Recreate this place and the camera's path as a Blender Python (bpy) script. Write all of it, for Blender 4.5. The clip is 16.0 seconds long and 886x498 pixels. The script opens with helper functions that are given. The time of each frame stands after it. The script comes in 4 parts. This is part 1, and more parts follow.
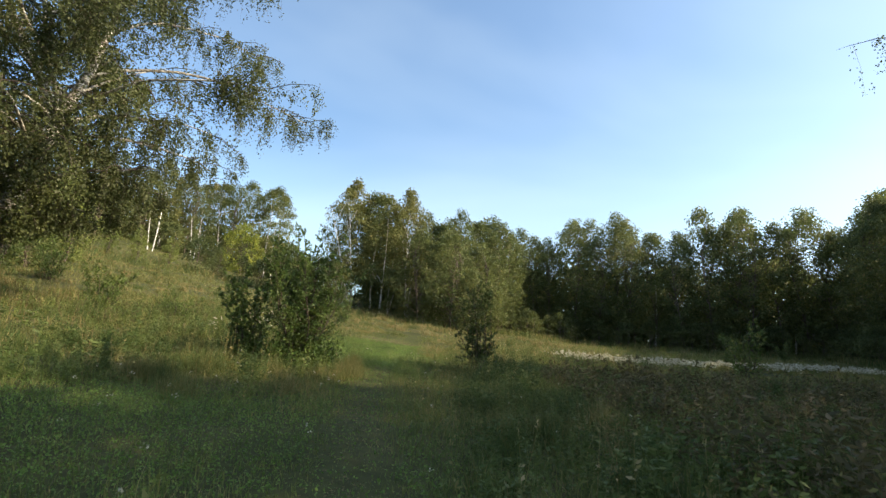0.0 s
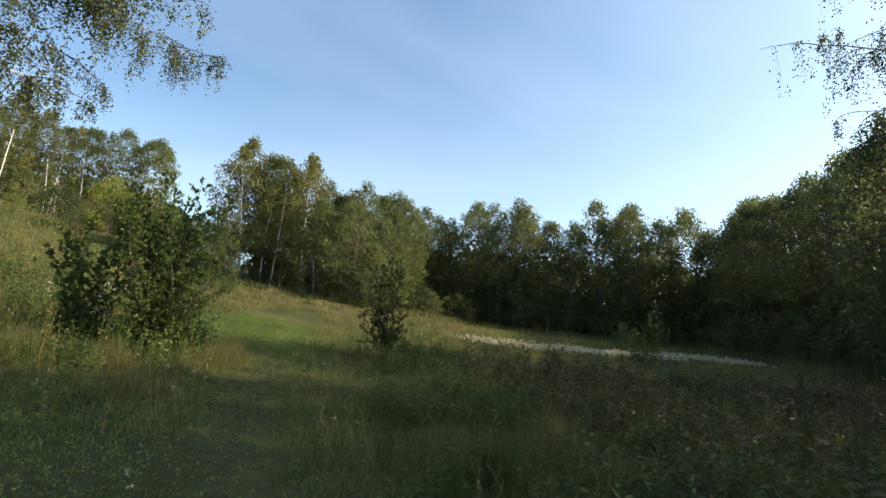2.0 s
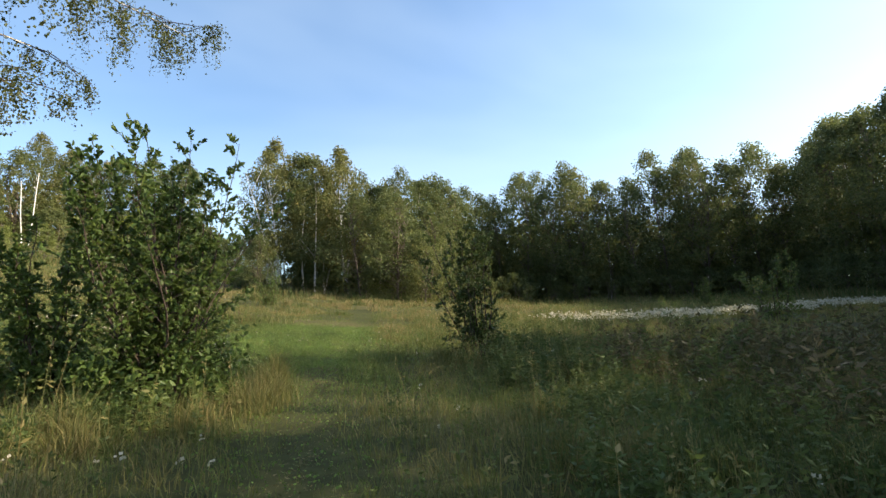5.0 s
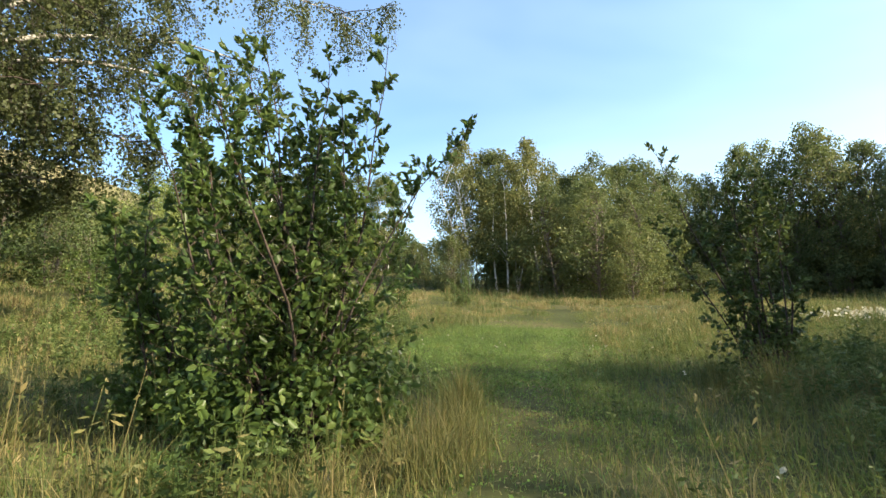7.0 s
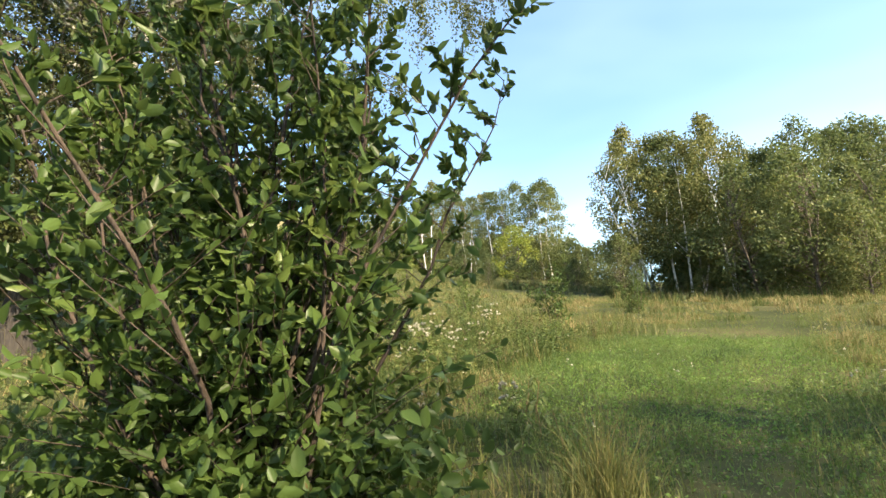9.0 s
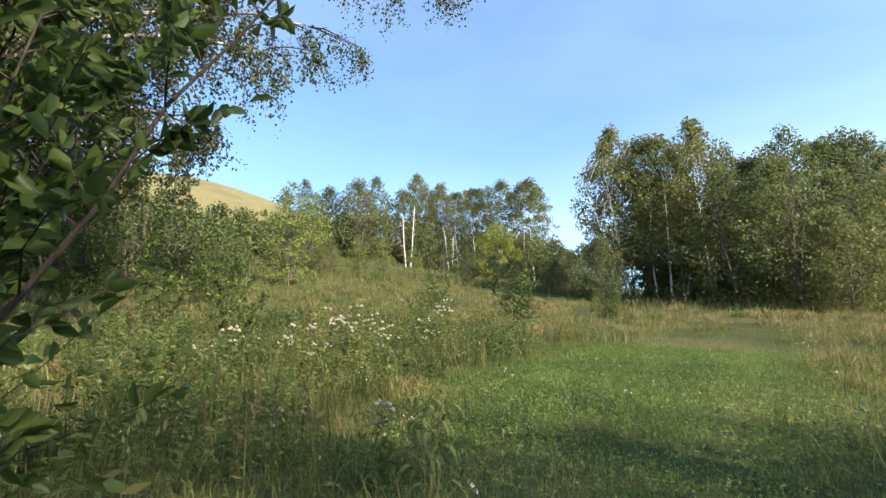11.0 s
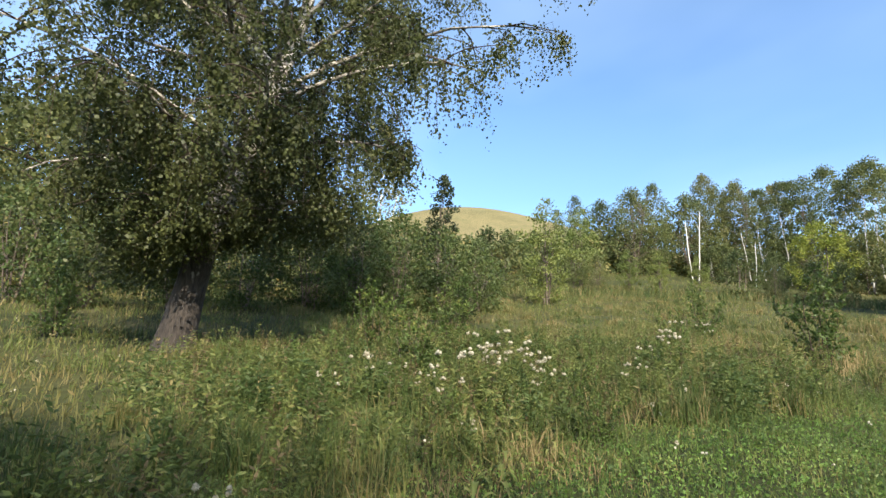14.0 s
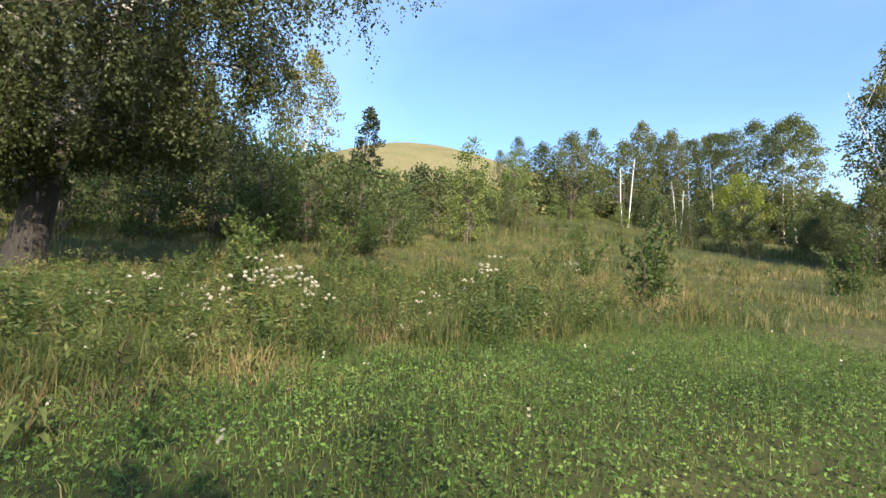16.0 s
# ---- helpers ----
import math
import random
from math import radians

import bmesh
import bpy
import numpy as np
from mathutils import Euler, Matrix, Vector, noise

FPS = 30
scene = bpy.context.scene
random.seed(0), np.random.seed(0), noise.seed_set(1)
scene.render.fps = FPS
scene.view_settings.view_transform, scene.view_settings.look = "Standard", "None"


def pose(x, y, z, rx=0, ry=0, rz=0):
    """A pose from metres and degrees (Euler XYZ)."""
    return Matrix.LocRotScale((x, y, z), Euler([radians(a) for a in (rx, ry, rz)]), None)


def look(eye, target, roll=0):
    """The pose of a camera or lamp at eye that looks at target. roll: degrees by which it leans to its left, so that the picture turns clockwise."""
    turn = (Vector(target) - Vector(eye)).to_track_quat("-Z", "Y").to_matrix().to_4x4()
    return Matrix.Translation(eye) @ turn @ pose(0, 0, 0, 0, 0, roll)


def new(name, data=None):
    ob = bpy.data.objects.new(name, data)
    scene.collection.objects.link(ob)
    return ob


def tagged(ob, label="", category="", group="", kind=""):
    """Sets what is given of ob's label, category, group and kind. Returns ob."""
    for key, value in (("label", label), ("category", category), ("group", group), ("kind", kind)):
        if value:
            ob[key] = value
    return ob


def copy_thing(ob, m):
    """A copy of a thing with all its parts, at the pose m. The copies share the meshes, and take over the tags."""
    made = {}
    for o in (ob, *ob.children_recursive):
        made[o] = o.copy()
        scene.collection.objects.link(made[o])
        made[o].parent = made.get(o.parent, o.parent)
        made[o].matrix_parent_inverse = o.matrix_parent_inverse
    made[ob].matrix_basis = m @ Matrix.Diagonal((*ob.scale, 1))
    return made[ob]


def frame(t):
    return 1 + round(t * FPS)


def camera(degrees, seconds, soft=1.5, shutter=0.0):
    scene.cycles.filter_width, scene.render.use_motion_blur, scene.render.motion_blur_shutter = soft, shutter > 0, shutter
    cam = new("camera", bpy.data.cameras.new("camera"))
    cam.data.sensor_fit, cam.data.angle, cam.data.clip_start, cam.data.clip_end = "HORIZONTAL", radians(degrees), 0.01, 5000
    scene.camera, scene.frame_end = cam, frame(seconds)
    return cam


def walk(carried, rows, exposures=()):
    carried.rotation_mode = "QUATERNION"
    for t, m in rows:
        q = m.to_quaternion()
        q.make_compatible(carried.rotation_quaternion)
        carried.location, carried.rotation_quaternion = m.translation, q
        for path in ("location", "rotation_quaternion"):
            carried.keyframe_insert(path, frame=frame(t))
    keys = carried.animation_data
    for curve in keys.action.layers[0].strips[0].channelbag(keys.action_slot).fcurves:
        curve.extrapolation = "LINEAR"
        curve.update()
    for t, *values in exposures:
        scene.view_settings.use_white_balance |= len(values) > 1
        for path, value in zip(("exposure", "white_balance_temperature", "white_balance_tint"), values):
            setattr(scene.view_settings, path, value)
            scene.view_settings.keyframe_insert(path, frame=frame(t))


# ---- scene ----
# ---------------------------------------------------------------- camera
cam = camera(82.1, 16.0)


def aim(x, y, z, azimuth, pitch, roll):
    a, p = radians(azimuth), radians(pitch)
    return look((x, y, z), (x + math.sin(a) * math.cos(p), y + math.cos(a) * math.cos(p), z + math.sin(p)), roll)


walk(cam, [
    (0.0, aim(0.901, -0.764, 1.500, -2.69, 11.78, 2.55)),
    (0.5, aim(0.856, -0.063, 1.621, -0.32, 10.95, -2.32)),
    (1.0, aim(0.710, 0.478, 1.623, 1.16, 10.06, -4.24)),
    (1.5, aim(0.616, 0.951, 1.682, 1.39, 9.68, 3.27)),
    (2.0, aim(0.573, 1.357, 1.710, 8.91, 9.98, 4.28)),
    (2.5, aim(0.543, 1.791, 1.680, 17.07, 9.38, 5.90)),
    (3.0, aim(0.427, 2.359, 1.739, 23.70, 8.09, 4.33)),
    (3.5, aim(0.252, 2.985, 1.790, 22.82, 7.61, 1.68)),
    (4.0, aim(0.131, 3.658, 1.765, 16.46, 7.99, -0.53)),
    (4.2, aim(0.115, 3.973, 1.747, 14.02, 7.93, -1.56)),
    (6.3, aim(-0.600, 7.685, 1.732, -9.06, 10.07, -4.68)),
    (6.5, aim(-0.633, 7.895, 1.737, -11.07, 10.21, -5.09)),
    (7.0, aim(-0.706, 8.544, 1.793, -16.49, 10.04, -3.37)),
    (7.5, aim(-0.858, 9.240, 1.797, -21.38, 10.01, -4.82)),
    (8.0, aim(-0.939, 9.918, 1.831, -26.33, 10.70, -6.37)),
    (8.5, aim(-1.011, 10.530, 1.853, -31.75, 11.81, -5.23)),
    (9.0, aim(-1.080, 11.000, 1.905, -35.25, 12.50, -4.28)),
    (9.5, aim(-1.100, 11.450, 1.938, -36.37, 13.54, -3.94)),
    (10.0, aim(-1.140, 11.950, 1.944, -36.16, 12.58, -2.11)),
    (10.2, aim(-1.160, 12.150, 1.946, -33.74, 12.56, -1.40)),
    (12.3, aim(-1.269, 13.389, 2.064, -37.51, 10.52, -0.87)),
    (12.5, aim(-1.308, 13.628, 2.104, -43.97, 10.61, 0.57)),
    (13.0, aim(-1.417, 14.193, 2.152, -55.32, 11.28, 0.27)),
    (13.5, aim(-1.490, 14.680, 2.241, -62.14, 13.03, -0.34)),
    (14.0, aim(-1.290, 15.191, 2.223, -66.20, 13.94, 2.26)),
    (14.5, aim(-1.071, 15.680, 2.152, -67.11, 13.12, 1.55)),
    (15.0, aim(-0.810, 16.200, 2.163, -65.03, 10.96, 1.32)),
    (15.5, aim(-0.435, 16.709, 2.167, -63.24, 8.91, 3.38)),
    (16.0, aim(-0.055, 17.148, 2.188, -61.02, 7.18, 3.55)),
], exposures=[
    (0, 1.06, 7450, 9), (2, 0.89, 7400, 9), (3.0, 0.8, 7400, 11), (4.2, 0.96, 7350, 11), (6.3, 1.32, 7150, 8), (9, 1.7, 7450, 6), (10.2, 1.48, 7050, 8), (12.3, 1.1, 6420, 10), (16, 1.17, 6450, 10)])

# ---------------------------------------------------------------- world and sun
SUN_AZ, SUN_EL = 98.0, 32.0
world = bpy.data.worlds.new("world")
scene.world = world
world.use_nodes = True
wn = world.node_tree
sky = wn.nodes.new("ShaderNodeTexSky")
sky.sky_type = "NISHITA"
sky.sun_disc = False
sky.sun_elevation, sky.sun_rotation = radians(SUN_EL), radians(SUN_AZ)
sky.air_density, sky.dust_density, sky.ozone_density = 1.0, 2.2, 2.0
wn.nodes["Background"].inputs["Strength"].default_value = 0.15
cloud_co = wn.nodes.new("ShaderNodeMapping")
cloud_co.inputs["Scale"].default_value = (1.0, 1.0, 3.0)
wn.links.new(wn.nodes.new("ShaderNodeTexCoord").outputs["Generated"], cloud_co.inputs[0])
cloud = wn.nodes.new("ShaderNodeTexNoise")
cloud.inputs["Scale"].default_value, cloud.inputs["Detail"].default_value, cloud.inputs["Distortion"].default_value = 0.9, 4, 0.3
wn.links.new(cloud_co.outputs[0], cloud.inputs["Vector"])
veil = wn.nodes.new("ShaderNodeMapRange")
veil.inputs["From Min"].default_value, veil.inputs["From Max"].default_value, veil.inputs["To Max"].default_value = 0.35, 0.8, 0.2
wn.links.new(cloud.outputs["Fac"], veil.inputs["Value"])
tone = wn.nodes.new("ShaderNodeMix")
tone.data_type, tone.blend_type = "RGBA", "MULTIPLY"
tone.inputs[0].default_value, tone.inputs[7].default_value = 1.0, (0.86, 1.02, 1.12, 1)
wn.links.new(sky.outputs[0], tone.inputs[6])
haze = wn.nodes.new("ShaderNodeMix")
haze.data_type = "RGBA"
haze.inputs[7].default_value = (5.6, 6.6, 7.2, 1)
wn.links.new(veil.outputs[0], haze.inputs[0])
wn.links.new(tone.outputs[2], haze.inputs[6])
wn.links.new(haze.outputs[2], wn.nodes["Background"].inputs["Color"])
sun = new("sun", bpy.data.lights.new("sun", "SUN"))
sun.data.energy, sun.data.angle, sun.data.color = 5.0, radians(0.53), (1.0, 0.88, 0.68)
a, e = radians(SUN_AZ), radians(SUN_EL)
sun.matrix_world = look((0, 0, 0), (-math.sin(a) * math.cos(e), -math.cos(a) * math.cos(e), -math.sin(e)))


# ---------------------------------------------------------------- materials
def nodes_of(name):
    m = bpy.data.materials.new(name)
    m.use_nodes = True
    t = m.node_tree
    return m, t, t.nodes["Principled BSDF"]


def ramp(t, stops, fac):
    r = t.nodes.new("ShaderNodeValToRGB")
    while len(r.color_ramp.elements) < len(stops):
        r.color_ramp.elements.new(0.5)
    for el, (pos, col) in zip(r.color_ramp.elements, stops):
        el.position, el.color = pos, (*col, 1)
    t.links.new(fac, r.inputs[0])
    return r.outputs[0]


def noise_at(t, scale, detail=3, stretch=None, space="Object"):
    co = t.nodes.new("ShaderNodeTexCoord").outputs[space]
    if stretch:
        mp = t.nodes.new("ShaderNodeMapping")
        mp.inputs["Scale"].default_value = stretch
        t.links.new(co, mp.inputs[0])
        co = mp.outputs[0]
    n = t.nodes.new("ShaderNodeTexNoise")
    n.inputs["Scale"].default_value, n.inputs["Detail"].default_value = scale, detail
    t.links.new(co, n.inputs["Vector"])
    return n.outputs["Fac"]


def mixed(t, a, b, fac, how="MIX"):
    m = t.nodes.new("ShaderNodeMix")
    m.data_type, m.blend_type = "RGBA", how
    for sock, v in ((m.inputs[0], fac), (m.inputs[6], a), (m.inputs[7], b)):
        if hasattr(v, "links"):
            t.links.new(v, sock)
        else:
            sock.default_value = v if isinstance(v, float) else (*v, 1)
    return m.outputs[2]


def muted(c, by=0.08):
    """Dulls a leaf colour a little towards a warm grey, the flatter tone of shade."""
    grey = 0.25 * c[0] + 0.65 * c[1] + 0.1 * c[2]
    return tuple((1 - by) * v + by * grey * w for v, w in zip(c, (1.08, 0.98, 0.85)))


def leaf_material(name, stops, rough=0.5, through_light=0.35, patch=0.35, contrast=1.1):
    """Leaves: colour by piece, patches over metres, light that passes through."""
    stops = [(k, muted(c)) for k, c in stops]
    m, t, b = nodes_of(name)
    isl = t.nodes.new("ShaderNodeNewGeometry").outputs["Random Per Island"]
    info = t.nodes.new("ShaderNodeObjectInfo").outputs["Random"]
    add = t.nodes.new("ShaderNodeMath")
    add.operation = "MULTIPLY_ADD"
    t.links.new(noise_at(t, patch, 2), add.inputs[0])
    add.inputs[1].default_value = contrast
    mul = t.nodes.new("ShaderNodeMath")
    mul.operation = "MULTIPLY_ADD"
    t.links.new(isl, mul.inputs[0])
    mul.inputs[1].default_value = 0.55
    mu2 = t.nodes.new("ShaderNodeMath")
    mu2.operation = "MULTIPLY_ADD"
    t.links.new(info, mu2.inputs[0])
    mu2.inputs[1].default_value, mu2.inputs[2].default_value = 0.4, 0.02 - 0.5 * contrast
    t.links.new(mu2.outputs[0], mul.inputs[2])
    t.links.new(mul.outputs[0], add.inputs[2])
    col = ramp(t, stops, add.outputs[0])
    t.links.new(col, b.inputs["Base Color"])
    b.inputs["Roughness"].default_value = rough
    b.inputs["Specular IOR Level"].default_value = 0.2
    tr = t.nodes.new("ShaderNodeBsdfTranslucent")
    t.links.new(mixed(t, col, (0.4, 0.5, 0.14), 0.2), tr.inputs["Color"])
    mx = t.nodes.new("ShaderNodeMixShader")
    mx.inputs[0].default_value = through_light
    t.links.new(b.outputs[0], mx.inputs[1])
    t.links.new(tr.outputs[0], mx.inputs[2])
    t.links.new(mx.outputs[0], t.nodes["Material Output"].inputs["Surface"])
    return m


def bark_material(name, light, dark, threshold=0.5, base_dark=0.0):
    m, t, b = nodes_of(name)
    bands = noise_at(t, 3.0, 6, (1.2, 1.2, 5.0))
    col = ramp(t, [(threshold - 0.1, dark), (threshold + 0.06, light)], bands)
    col = mixed(t, col, (0.3, 0.27, 0.22) if light[0] > 0.2 else light, ramp(t, [(0.4, (0, 0, 0)), (0.8, (1, 1, 1))], noise_at(t, 9.0, 5)))
    if base_dark:
        # old birches have black, furrowed bark at the foot
        sep = t.nodes.new("ShaderNodeSeparateXYZ")
        t.links.new(t.nodes.new("ShaderNodeTexCoord").outputs["Object"], sep.inputs[0])
        ad = t.nodes.new("ShaderNodeMath")
        ad.operation = "MULTIPLY_ADD"
        t.links.new(noise_at(t, 2.5, 5, (2.5, 2.5, 0.6)), ad.inputs[0])
        ad.inputs[1].default_value = -4.4
        t.links.new(sep.outputs[2], ad.inputs[2])
        fac = ramp(t, [(0.0, (0, 0, 0)), (0.75, (1, 1, 1))], ad.outputs[0])
        furrow = ramp(t, [(0.35, (0.014, 0.011, 0.01)), (0.7, (0.055, 0.044, 0.037))], noise_at(t, 9.0, 5, (3.0, 3.0, 0.5)))
        col = mixed(t, furrow, col, fac)
    t.links.new(col, b.inputs["Base Color"])
    b.inputs["Roughness"].default_value = 0.85
    bump = t.nodes.new("ShaderNodeBump")
    bump.inputs["Strength"].default_value, bump.inputs["Distance"].default_value = 0.8, 0.03
    t.links.new(noise_at(t, 12.0, 6, (3.0, 3.0, 0.7)), bump.inputs["Height"])
    t.links.new(bump.outputs[0], b.inputs["Normal"])
    return m


M_BIRCH_LEAF = leaf_material("birch_leaf", [(0.0, (0.026, 0.034, 0.014)), (0.5, (0.058, 0.068, 0.022)), (0.88, (0.09, 0.105, 0.03)), (1.0, (0.2, 0.18, 0.04))], 0.5, 0.25)
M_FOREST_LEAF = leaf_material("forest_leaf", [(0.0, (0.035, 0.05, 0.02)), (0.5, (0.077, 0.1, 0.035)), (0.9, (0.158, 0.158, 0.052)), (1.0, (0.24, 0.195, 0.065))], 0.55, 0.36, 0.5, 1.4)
M_YELLOW_LEAF = leaf_material("yellowing_leaf", [(0.0, (0.071, 0.085, 0.025)), (0.6, (0.165, 0.15, 0.045)), (1.0, (0.319, 0.24, 0.08))], 0.55, 0.3, 0.15)
M_LIME_LEAF = leaf_material("lime_leaf", [(0.0, (0.106, 0.15, 0.02)), (1.0, (0.271, 0.28, 0.03))], 0.5, 0.35)
M_SHRUB_LEAF = leaf_material("shrub_leaf", [(0.0, (0.034, 0.062, 0.015)), (0.55, (0.074, 0.122, 0.027)), (0.9, (0.14, 0.18, 0.044)), (1.0, (0.25, 0.21, 0.06))], 0.38, 0.37, 1.6, 1.6)
M_WILLOW_LEAF = leaf_material("willow_leaf", [(0.0, (0.083, 0.12, 0.025)), (1.0, (0.177, 0.2, 0.05))], 0.5, 0.35)
M_DARK_LEAF = leaf_material("dark_leaf", [(0.0, (0.018, 0.028, 0.012)), (1.0, (0.047, 0.06, 0.025))], 0.5, 0.2)
M_GRASS = leaf_material("grass_blade", [(0.0, (0.045, 0.074, 0.018)), (0.5, (0.112, 0.142, 0.034)), (0.85, (0.2, 0.19, 0.06)), (1.0, (0.32, 0.25, 0.11))], 0.55, 0.35, 0.9, 1.9)
M_DRY = leaf_material("dry_grass_blade", [(0.0, (0.085, 0.095, 0.03)), (0.4, (0.15, 0.14, 0.045)), (0.75, (0.205, 0.16, 0.068)), (1.0, (0.28, 0.215, 0.105))], 0.65, 0.3, 0.8, 1.8)
M_HERB = leaf_material("herb_leaf", [(0.0, (0.045, 0.072, 0.018)), (0.6, (0.1, 0.13, 0.033)), (0.92, (0.19, 0.17, 0.055)), (1.0, (0.26, 0.16, 0.07))], 0.55, 0.3, 1.3, 1.8)
M_CLOVER = leaf_material("clover_leaf", [(0.0, (0.06, 0.125, 0.021)), (0.6, (0.13, 0.225, 0.042)), (1.0, (0.24, 0.265, 0.075))], 0.5, 0.35, 1.1, 1.8)
M_FLOWER = leaf_material("white_flower", [(0.0, (0.3, 0.27, 0.2)), (1.0, (0.55, 0.52, 0.43))], 0.8, 0.3, 2.0)
M_RANK = leaf_material("rank_grass_blade", [(0.0, (0.03, 0.055, 0.014)), (0.6, (0.065, 0.1, 0.025)), (1.0, (0.17, 0.155, 0.065))], 0.55, 0.3, 0.9, 1.8)
# shrub leaf toned down, with backlight and birch shade put into the colour
M_SHADED_SHRUB = leaf_material("shaded_shrub_leaf", [(0.0, (0.025, 0.045, 0.012)), (0.6, (0.055, 0.085, 0.022)), (1.0, (0.11, 0.12, 0.035))], 0.45, 0.25, 1.2)
# green of low herbs, darkened to deepen the shade under the eastern trees
M_LOW = leaf_material("low_herb_leaf", [(0.0, (0.024, 0.052, 0.018)), (0.6, (0.072, 0.115, 0.031)), (1.0, (0.15, 0.18, 0.05))], 0.45, 0.25, 1.3, 1.6)
M_STALK = leaf_material("stalk_leaf", [(0.0, (0.07, 0.1, 0.025)), (0.6, (0.15, 0.17, 0.045)), (1.0, (0.27, 0.23, 0.08))], 0.55, 0.35, 1.3, 1.6)
# brown of dying herbs, lowered as well for that deep shade
M_BROWN = leaf_material("withered_leaf", [(0.0, (0.035, 0.034, 0.016)), (0.5, (0.075, 0.06, 0.029)), (1.0, (0.17, 0.12, 0.06))], 0.7, 0.2, 1.3, 1.6)
M_LITTER = leaf_material("trail_litter", [(0.0, (0.08, 0.07, 0.035)), (0.6, (0.16, 0.13, 0.065)), (1.0, (0.28, 0.23, 0.13))], 0.8, 0.1, 1.0)
M_STRAW = leaf_material("reddish_straw", [(0.0, (0.13, 0.085, 0.042)), (1.0, (0.27, 0.18, 0.095))], 0.7, 0.2, 1.0)
M_BIRCH_BARK = bark_material("birch_bark", (0.58, 0.54, 0.49), (0.045, 0.036, 0.03), 0.53, 1.0)
M_LIMB_BARK = bark_material("birch_limb_bark", (0.5, 0.47, 0.42), (0.05, 0.04, 0.035), 0.55)
M_WHITE_BARK = bark_material("white_birch_bark", (0.7, 0.67, 0.62), (0.08, 0.07, 0.06), 0.4)
M_GREY_BARK = bark_material("grey_bark", (0.13, 0.1, 0.08), (0.05, 0.04, 0.03), 0.5)
M_TWIG = bark_material("red_brown_twig", (0.06, 0.04, 0.03), (0.03, 0.02, 0.016), 0.5)
M_DEAD = bark_material("bleached_wood", (0.75, 0.72, 0.68), (0.3, 0.27, 0.24), 0.35)


# ---------------------------------------------------------------- the lie of the land
def soft(v, w):
    return w * np.log1p(np.exp(np.clip(v / w, -40, 40)))


HILL = (-128.5, 73.0)


def height(x, y):
    """Ground height: a meadow that climbs away and to the west, with a bare round hill behind."""
    x, y = np.asarray(x, float), np.asarray(y, float)
    rise = 0.06 - 0.045 / (1 + np.exp(np.clip(-(x - 8) / 4, -40, 40)))
    far = np.minimum(y, 110) + 0.0 * x
    h = 0.04 * far + rise * soft(far - 17, 4) + 0.125 * soft(np.minimum(-x - 2, 70), 3) + 0.05 * soft(np.minimum(-x - 14, 60), 4)
    d2 = (x - HILL[0]) ** 2 + (y - HILL[1]) ** 2
    h = h + 29.3 * np.exp(-d2 / (2 * 37.0 ** 2))
    r = np.hypot(x, y - 20)
    h = h * np.clip((600 - r) / 350, 0, 1)
    return h + 0.05 * np.sin(x * 0.9 + 1.3 * np.sin(y * 0.6)) * np.sin(y * 0.8 + x * 0.3) * (r < 90)


def hz(x, y):
    return float(height(x, y))


TRAIL = [(0.8, -8.0), (0.6, 0.0), (-0.1, 4.0), (-0.75, 8.0), (-1.3, 12.0), (-1.9, 18.0), (-1.7, 21.0), (-2.2, 30.0), (-2.8, 40.0)]


def trail_gap(x, y):
    """Distance from the trodden trail."""
    x, y = np.asarray(x, float), np.asarray(y, float)
    best = np.full(x.shape, 1e9)
    for (ax, ay), (bx, by) in zip(TRAIL, TRAIL[1:]):
        dx, dy = bx - ax, by - ay
        k = np.clip(((x - ax) * dx + (y - ay) * dy) / (dx * dx + dy * dy), 0, 1)
        best = np.minimum(best, np.hypot(x - ax - k * dx, y - ay - k * dy))
    return best


def wob(x, y, s=1.0, o=0.0):
    """Cheap smooth noise, about -1 to 1."""
    x, y = x * s + o, y * s - o
    return (np.sin(x * 1.3 + 2.1 * np.sin(y * 0.7)) + np.sin(y * 1.7 + 1.9 * np.sin(x * 0.9 + 1)) + np.sin((x + y) * 2.3 + 3 * np.sin((x - y) * 0.5))) / 3


def blob(x, y, cx, cy, rx, ry):
    return np.exp(-(((x - cx) / rx) ** 2 + ((y - cy) / ry) ** 2))


def lawn(x, y):
    """0 where the grass is tall and dry, 1 where it is short and green."""
    g = 1.2 * blob(x, y, -3.2, 4.5, 3.6, 3.2) + 1.3 * blob(x, y, -3.6, 24.0, 1.9, 5.0) + 1.2 * blob(x, y, -3.0, 18.8, 2.6, 3.4)
    g = g + 0.8 * np.exp(-(trail_gap(x, y) / 0.55) ** 2) + 0.25 * wob(x, y, 0.8)
    return np.clip(g, 0, 1)


def mesh_of(name, verts, faces, mat, smooth=False):
    """A mesh from arrays: verts (n, 3) and a list of (m, k) face arrays."""
    me = bpy.data.meshes.new(name)
    faces = [np.asarray(f, np.int32) for f in faces if len(f)]
    me.vertices.add(len(verts))
    me.vertices.foreach_set("co", np.asarray(verts, np.float32).ravel())
    loops = np.concatenate([f.ravel() for f in faces])
    sizes = np.concatenate([np.full(len(f), f.shape[1], np.int32) for f in faces])
    me.loops.add(len(loops))
    me.loops.foreach_set("vertex_index", loops)
    me.polygons.add(len(sizes))
    me.polygons.foreach_set("loop_start", np.concatenate([[0], np.cumsum(sizes)[:-1]]).astype(np.int32))
    if smooth:
        me.polygons.foreach_set("use_smooth", np.ones(len(sizes), bool))
    me.materials.append(mat)
    me.update(calc_edges=True)
    return me


def part(name, me, parent, label=""):
    ob = new(name, me)
    ob.parent = parent
    return tagged(ob, label) if label else ob


